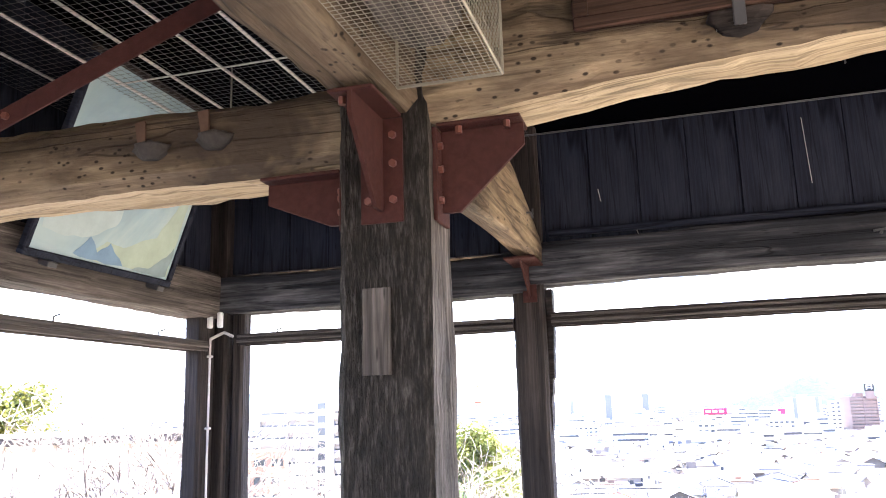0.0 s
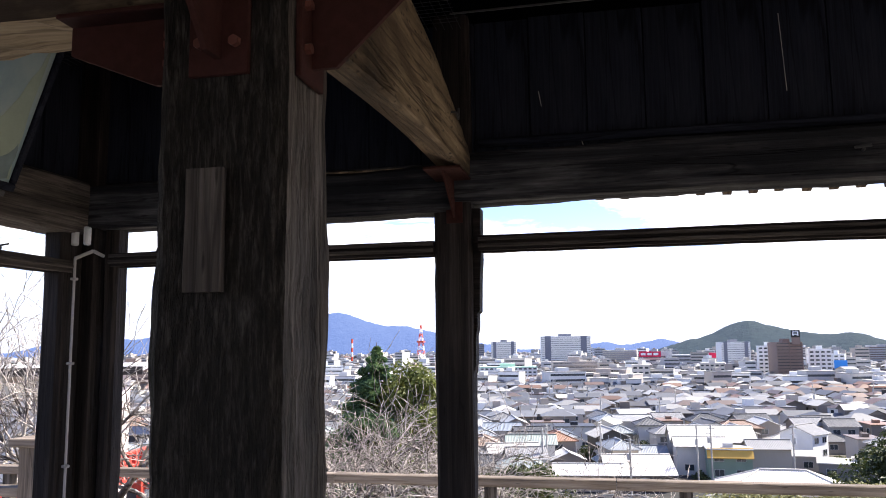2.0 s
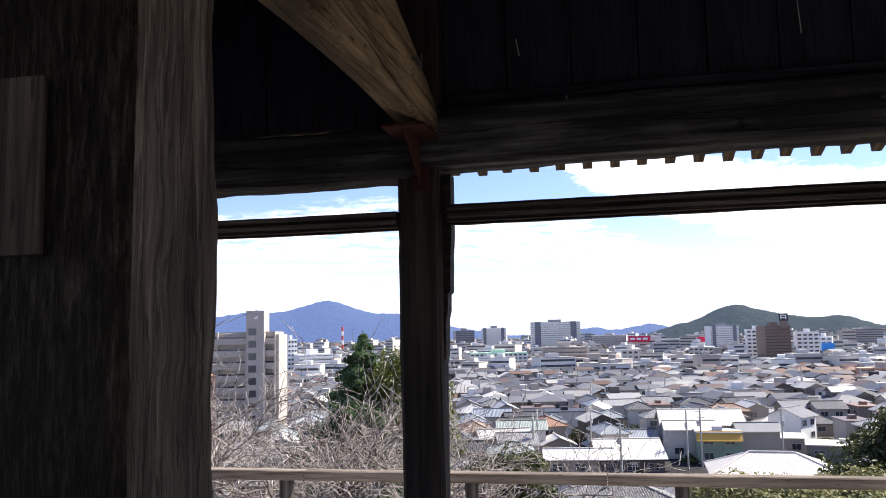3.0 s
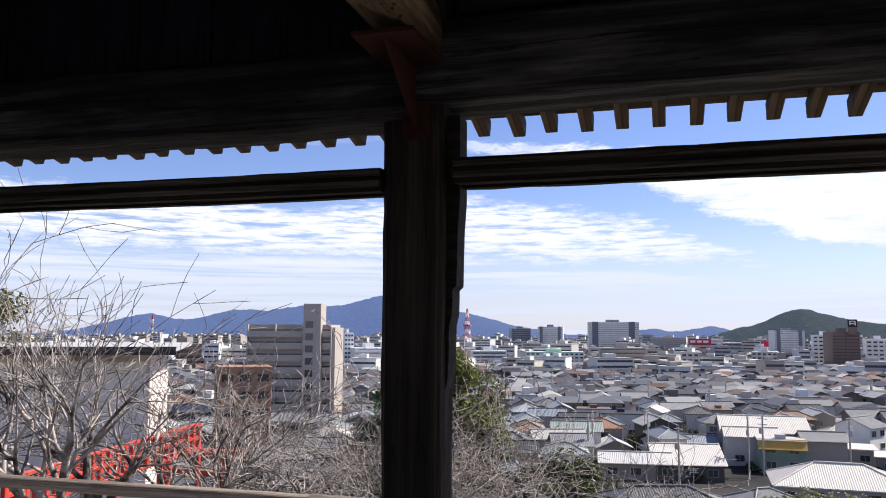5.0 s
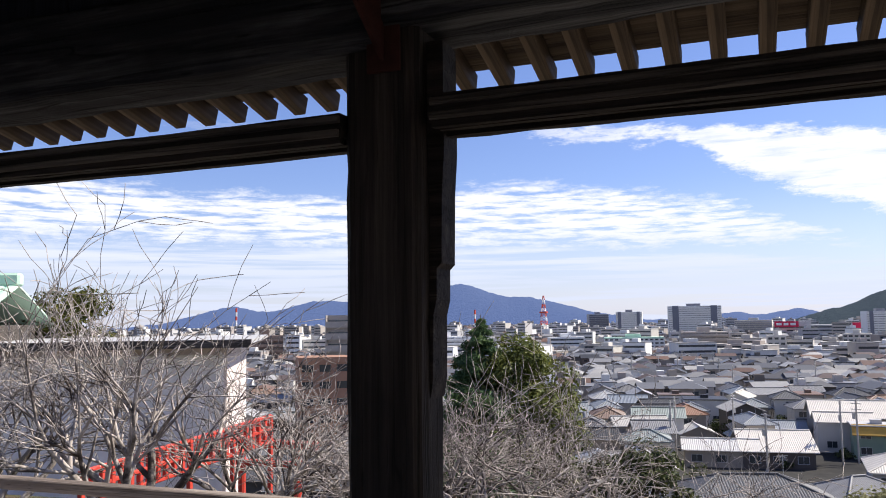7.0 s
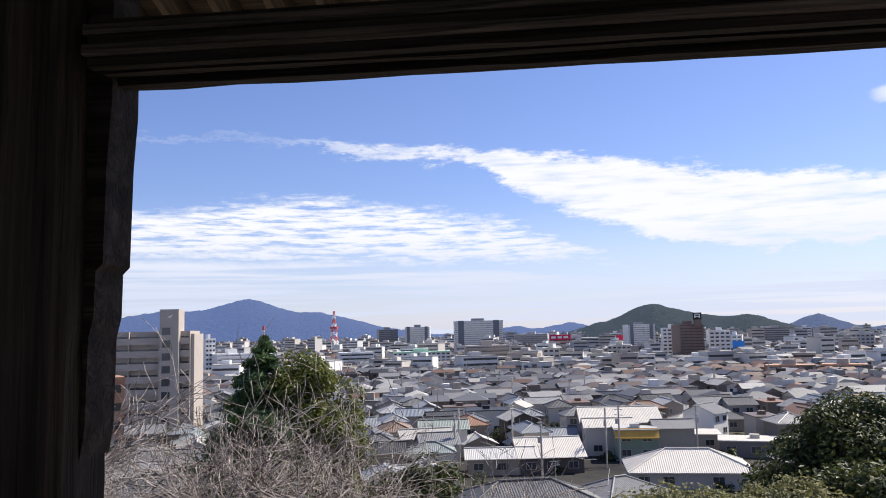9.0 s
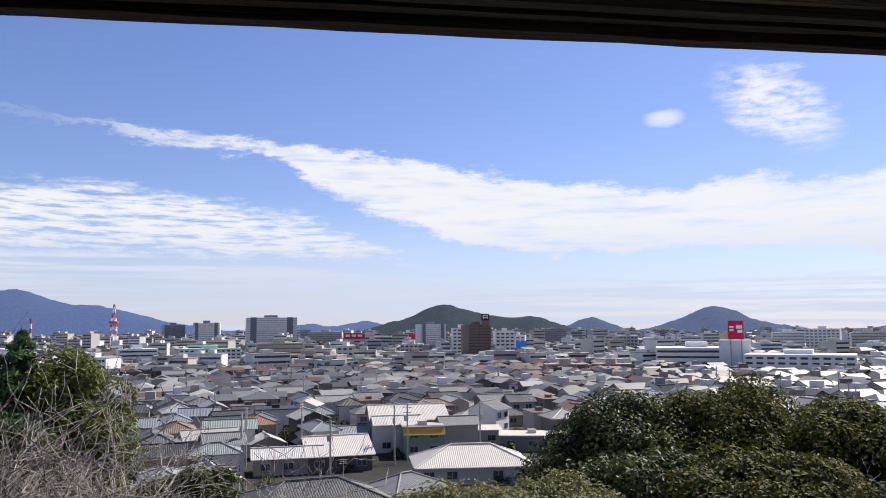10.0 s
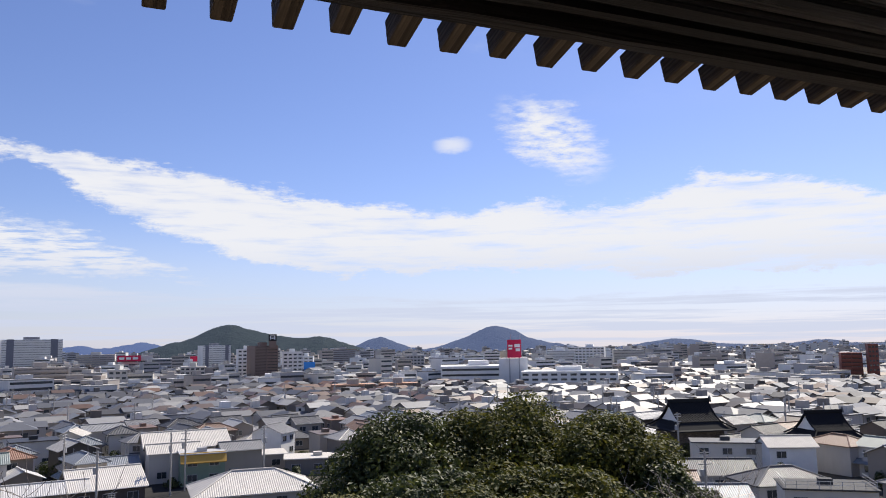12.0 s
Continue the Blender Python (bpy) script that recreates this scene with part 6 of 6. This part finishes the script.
def grow(rng, segs, thin, p, d, length, r, level, spread, limit=0.006, rise=0.05):
    """One limb of a bare tree: it wanders, tapers and forks into thinner ones."""
    n = 4 if level < 2 else 3
    q, v = Vector(p), Vector(d).normalized()
    for i in range(n):
        w = Vector((rng.gauss(0, 1), rng.gauss(0, 1), rng.gauss(0, 0.7)))
        v = (v + w * 0.18 + Vector((0, 0, rise * 0.5))).normalized()
        e = q + v * (length / n)
        r1 = max(limit * 0.7, r * (1 - 0.5 * (i + 1) / n))
        (segs if r > 0.014 else thin).append((tuple(q), tuple(e), max(limit, r * (1 - 0.5 * i / n)), r1))
        q = e
        if level < 4 and (i > 0 or level > 0):
            for _ in range(rng.choice((1, 1, 2)) if level < 2 else (1 if rng.random() < 0.64 else 0)):
                ax = Vector((rng.gauss(0, 1), rng.gauss(0, 1), rng.gauss(0, 0.6))).normalized()
                nd = (v + ax * spread).normalized()
                grow(rng, segs, thin, q, nd, length * rng.uniform(0.55, 0.95), r1 * 0.66, level + 1, spread, limit, rise)


def bare_tree(seed, m, height_, label, stems=3, spread=0.75, r=0.09, group="bare trees", start=0):
    rng = random.Random(seed)
    t = thing("bare_tree", label, "tree", m, group)
    segs, thin = [], []
    for s in range(stems):
        a = 2 * math.pi * s / stems + rng.uniform(-0.4, 0.4)
        grow(rng, segs, thin, (0.05 * math.cos(a), 0.05 * math.sin(a), -0.3), (0.55 * math.cos(a), 0.55 * math.sin(a), 1), height_ * 0.48, r, start, spread)
    ob = tubes("trunk", segs, BARK_BARE, 6)
    ob.parent = t
    ob = tubes("twig_mass", thin, BARK_BARE, 3)
    ob.parent = t
    return t


def leaves(name, centers, normals, size, material, rng_np, parent, aspect=0.5):
    """Many small bent leaf blades as one crown."""
    n = len(centers)
    C, N = np.asarray(centers), np.asarray(normals)
    R = rng_np.normal(size=(n, 3))
    T = np.cross(N, R)
    T /= np.maximum(np.linalg.norm(T, axis=1, keepdims=True), 1e-6)
    S = np.cross(N, T)
    L = size * rng_np.uniform(0.6, 1.3, size=(n, 1))
    v = np.stack([C - T * L, C + S * L * aspect + N * L * 0.15, C + T * L, C - S * L * aspect + N * L * 0.15], axis=1)
    b = np.arange(n) * 4
    F = np.concatenate([np.stack([b, b + 1, b + 2], 1), np.stack([b, b + 2, b + 3], 1)])
    me = bpy.data.meshes.new(name)
    me.from_pydata(v.reshape(-1, 3).tolist(), [], F.tolist())
    me.materials.append(material)
    ob = new(name, me)
    ob.parent = parent
    return ob


def broad_tree(seed, m, w, h, label, material, n=16000, size=0.09, clumps=60, trunk=0.18):
    """Evergreen with an uneven crown of leaf clumps round real limbs."""
    rn = np.random.RandomState(seed)
    t = thing("evergreen_tree", label, "tree", m, "evergreen trees")
    cs, segs = [], [((0, 0, -0.5), (0, 0, h * 0.45), trunk, trunk * 0.7)]
    for i in range(clumps):
        a, u = rn.uniform(0, 2 * math.pi), rn.uniform(-0.75, 1)
        rad = math.sqrt(max(0, 1 - u * u)) * rn.uniform(0.45, 1.12)
        c = np.array([math.cos(a) * rad * w / 2, math.sin(a) * rad * w / 2, h * 0.58 + u * h * 0.40 * rn.uniform(0.85, 1.06)])
        cs.append((c, w * rn.uniform(0.1, 0.2)))
        segs.append(((0, 0, h * rn.uniform(0.2, 0.45)), tuple(c), trunk * 0.3, 0.015))
    P, N = [], []
    per = n // clumps
    for c, r in cs:
        d = rn.normal(size=(per, 3))
        d /= np.linalg.norm(d, axis=1, keepdims=True)
        k = rn.uniform(0.45, 1.0, size=(per, 1)) ** 0.5
        p = c + d * k * r * np.array([1.0, 1.0, 0.75])
        P.append(p)
        nn = d + np.array([0, 0, 0.6]) + rn.normal(size=(per, 3)) * 0.55
        N.append(nn / np.linalg.norm(nn, axis=1, keepdims=True))
    tr = tubes("trunk", segs, BARK_DARK, 5)
    tr.parent = t
    leaves("crown", np.concatenate(P), np.concatenate(N), size, material, rn, t)
    return t


def conifer(seed, m, w, h, label, material, n=26000, size=0.085):
    """Conical evergreen: drooping boughs in whorls, thick with short sprays."""
    rn = np.random.RandomState(seed)
    t = thing("conifer", label, "tree", m, "evergreen trees")
    segs = [((0, 0, -0.5), (0, 0, h), 0.16, 0.01)]
    P, N = [], []
    nb = 150
    for i in range(nb):
        u = (i + rn.uniform()) / nb
        z = h * (0.12 + 0.87 * u)
        L = (w / 2) * (1 - u) ** 0.92 * rn.uniform(0.7, 1.12) + 0.04
        a = rn.uniform(0, 2 * math.pi)
        e = np.array([math.cos(a) * L, math.sin(a) * L, z - 0.28 * L + rn.uniform(-0.1, 0.1)])
        segs.append(((0, 0, z), tuple(e), 0.03, 0.006))
        k = max(30, int(n / nb * (0.35 + 1.5 * (1 - u))))
        s = rn.uniform(0.25, 1.05, size=(k, 1))
        p = np.array([0, 0, z]) + (e - np.array([0, 0, z])) * s + rn.normal(size=(k, 3)) * (0.02 + 0.14 * L * np.sin(s * 2.6)) * np.array([1, 1, 0.55])
        P.append(p)
        nn = rn.normal(size=(k, 3)) * 0.6 + np.array([math.cos(a) * 0.5, math.sin(a) * 0.5, 0.8])
        N.append(nn / np.linalg.norm(nn, axis=1, keepdims=True))
    tr = tubes("trunk", segs, BARK_DARK, 5)
    tr.parent = t
    leaves("crown", np.concatenate(P), np.concatenate(N), size, material, rn, t, 0.28)
    return t


def on_slope(az, d, dz=0.0):
    x, y = polar(az, d)
    return x, y, ground_z(x, y) + dz


def stand(az, d, turn=0, scale=1.0, dz=0.0):
    x, y, z = on_slope(az, d, dz)
    return pose(x, y, z, 0, 0, turn) @ Matrix.Scale(scale, 4)


cx, cy = -7.75, 25.0
conifer(1, pose(cx, cy, 1.75 - 9.0), 9.4, 9.0, "tall pointed dark green conifer", LEAF_CONIFER, 84000, 0.1)
broad_tree(2, pose(cx + 0.9, cy + 0.7, 1.0 - 9.0), 3.9, 9.0, "yellow-green bushy evergreen beside the conifer", LEAF_YELLOW, 52000, 0.075, 130)
broad_tree(3, stand(20.9, 27), 5.3, -0.6 - ground_z(*polar(20.8, 27)), "dark glossy evergreen with pale glints on the slope", LEAF_DARK, 52000, 0.08, 130)
broad_tree(4, stand(28.0, 28.0), 5.2, -0.5 - ground_z(*polar(28.2, 28.5)), "olive green dense evergreen on the slope", LEAF_OLIVE, 46000, 0.08, 120)
broad_tree(5, stand(33.9, 26.5), 4.6, -0.85 - ground_z(*polar(34.4, 27)), "olive green dense evergreen on the slope", LEAF_OLIVE, 42000, 0.08, 120)
broad_tree(6, stand(37.6, 25), 2.6, -1.9 - ground_z(*polar(37.6, 25)), "dark green dense evergreen on the slope", LEAF_DARK, 24000, 0.08, 90)
broad_tree(7, stand(22.0, 22.5), 4.4, -1.9 - ground_z(*polar(22, 22.5)), "dark green dense evergreen on the slope", LEAF_DARK, 34000, 0.085, 100)
broad_tree(8, stand(30.0, 22), 4.6, -1.7 - ground_z(*polar(30, 22)), "olive green dense evergreen on the slope", LEAF_OLIVE, 34000, 0.085, 100)
broad_tree(9, stand(-25.2, 60), 5.5, 7.5, "round yellow-green evergreen below the hill", LEAF_OLIVE, 14000, 0.14)
broad_tree(10, stand(-22.5, 40), 3.6, 5.5, "dark green shrub on the slope", LEAF_DARK, 12000, 0.1)
broad_tree(11, stand(-46.5, 46, 0, 1.0), 7.0, 13.0, "olive tree beyond the green roof", LEAF_OLIVE, 14000, 0.14)
broad_tree(12, stand(-3.5, 30), 2.4, 3.4, "olive shrub on the slope", LEAF_YELLOW, 9000, 0.07)
broad_tree(13, stand(-8.0, 21), 2.6, 3.0, "dark shrub on the slope", LEAF_DARK, 9000, 0.07)
conifer(14, stand(1.8, 88, 0), 4.5, 5.5, "dark bushy conifer among the roofs", LEAF_CONIFER, 9000, 0.2)
conifer(15, stand(3.4, 90, 0), 3.5, 4.2, "dark bushy conifer among the roofs", LEAF_CONIFER, 8000, 0.2)
for i, (az, d, s) in enumerate(((9.0, 18, 1.0), (12.8, 17.5, 1.05), (16.0, 19, 1.0), (6.2, 19, 0.75))):
    x, y, z = on_slope(az, d)
    hh = (-1.75 - 0.25 * (i % 2) - z) * s
    broad_tree(20 + i, pose(x, y, z), 2.7 * s, hh, "pale yellow-green feathery bush", LEAF_PALE, 11000, 0.055, 60, 0.05)

hedge = tagged(new('garden_shrubs'), 'dark green hedges and shrubs between the houses', 'shrubs', kind='stuff')
leaves('shrub_leaves', HEDGE[0], HEDGE[1], 0.3, LEAF_DARK, np.random.RandomState(5), hedge)

# bare trees between the railing and the town
T1 = bare_tree(101, stand(-42.5, 11.5, 0, 1.0, 0.0), 3.5, "grey-brown leafless cherry tree with wide forks", 5, 0.75, 0.075)
T2 = bare_tree(102, stand(-34.5, 12.0, 40, 1.0), 2.8, "grey-brown leafless tree with fine twigs", 5, 0.85, 0.055)
T3 = bare_tree(103, stand(-22.0, 13.0, 0, 1.0), 3.0, "pale leafless shrub tree with tangled twigs", 3, 1.05, 0.055)
T4 = bare_tree(104, stand(-14.0, 12.0, 90, 1.0), 2.7, "pale leafless shrub tree with tangled twigs", 3, 1.1, 0.05)
for src, az, d, turn, s in ((T2, -51, 12.5, 120, 1.1), (T3, -28, 14.5, 200, 0.95), (T4, -18.5, 11.5, 30, 0.85), (T3, -10, 13.5, 80, 0.85), (T4, -4.5, 12.5, 250, 0.8), (T3, -17, 16, 300, 1.15),
                            (T4, -26, 11.5, 160, 0.8), (T4, 0.5, 14, 10, 0.68), (T4, 40, 19, 140, 0.75), (T3, -31, 18, 60, 1.1), (T3, -13, 15, 130, 1.0), (T2, -20.5, 14.5, 250, 1.0)):
    copy_thing(src, stand(az, d, turn, s))

# ------------------------------------------------------------------ hall with the green roof, red fence
hx, hy = polar(-51.5, 36)
hall = thing("shrine_hall", "long pale hall with mint green roof and grey eaves", "building", pose(hx, hy, -4.6, 0, 0, 30))
part("wall", box_bm(-12, 9.5, 0, 9, -6, 5.4), PLASTER, hall)
n = 70
bm = bmesh.new()
vs = []
for i in range(n + 1):
    x = -12 + 21.4 * i / n
    yy = -0.25 + 0.1 * math.sin(i * 1.7) + 0.05 * math.sin(i * 4.1)
    vs.append((bm.verts.new((x, yy, -0.4)), bm.verts.new((x, yy * 0.7, 5.0))))
for a, b in zip(vs, vs[1:]):
    bm.faces.new((a[0], b[0], b[1], a[1]))
part("curtain", bm, CLOTH, hall, "pale hanging cloth in soft folds", True)
bm = bmesh.new()
prism(bm, [(-1.4, 5.42), (10.4, 5.46), (10.4, 5.62), (-1.4, 5.58)], 0, -13, 10.5)
part("lower_roof", bm, GREYB, hall, "thin grey lower eave")
part("fascia", box_bm(-13.05, 10.55, -1.5, -1.38, 5.3, 5.62), WOOD_GREY, hall)
bm = bmesh.new()
ribbed(bm, 13, 6, 6.1, 8.0, -1.0, 4.5, 0.45)
ribbed(bm, 13, 6, 6.1, 8.0, 10, 4.5, 0.45)
cuboid(bm, -6.6, 6.6, 4.2, 4.8, 8.0, 8.6, bevel=0.1)
up = part("upper_roof", bm, MINT, hall, "mint green ribbed copper roof")
up.matrix_basis = pose(-6.5, 0, 0)
part("upper_wall", box_bm(-12.5, -0.5, 0.8, 8.2, 5.6, 6.3), WOOD_GREY, hall)

fence = thing("red_fence", "vermilion wooden fence along a stair", "fence")
fx, fy = polar(-45.5, 16)
gx, gy2 = polar(-33.5, 20)
for i in range(25):
    u = i / 24
    x, y = fx + (gx - fx) * u, fy + (gy2 - fy) * u
    z = -1.9 + 0.38 * u
    part("picket", box_bm(x - 0.05, x + 0.05, y - 0.05, y + 0.05, (ground_z(x, y) - 0.2 if i % 6 == 0 else z + 0.3), z + 0.95, bevel=0.01), VERMILION, fence)
    if i < 24:
        u2 = (i + 1) / 24
        x2, y2 = fx + (gx - fx) * u2, fy + (gy2 - fy) * u2
        z2 = -1.9 + 0.38 * u2
        for k in (0.32, 0.62, 0.92):
            part("fence_rail", rod(bmesh.new(), (x, y, z + k), (x2, y2, z2 + k), 0.05, 6), VERMILION, fence)
torii = thing("red_gate", "small vermilion shrine gate by the stair", "gate")
for dx in (-0.9, 0.9):
    x, y = polar(-33.5, 23)
    part("post", rod(bmesh.new(), (x + dx, y, ground_z(x, y) - 0.3), (x + dx, y, ground_z(x, y) + 2.2), 0.11, 10), VERMILION, torii)
x, y = polar(-33.5, 23)
zz = ground_z(x, y)
part("top_beam", box_bm(x - 1.5, x + 1.5, y - 0.14, y + 0.14, zz + 2.2, zz + 2.42, bevel=0.02), VERMILION, torii)
part("tie_beam", box_bm(x - 1.2, x + 1.2, y - 0.08, y + 0.08, zz + 1.7, zz + 1.86, bevel=0.02), VERMILION, torii)
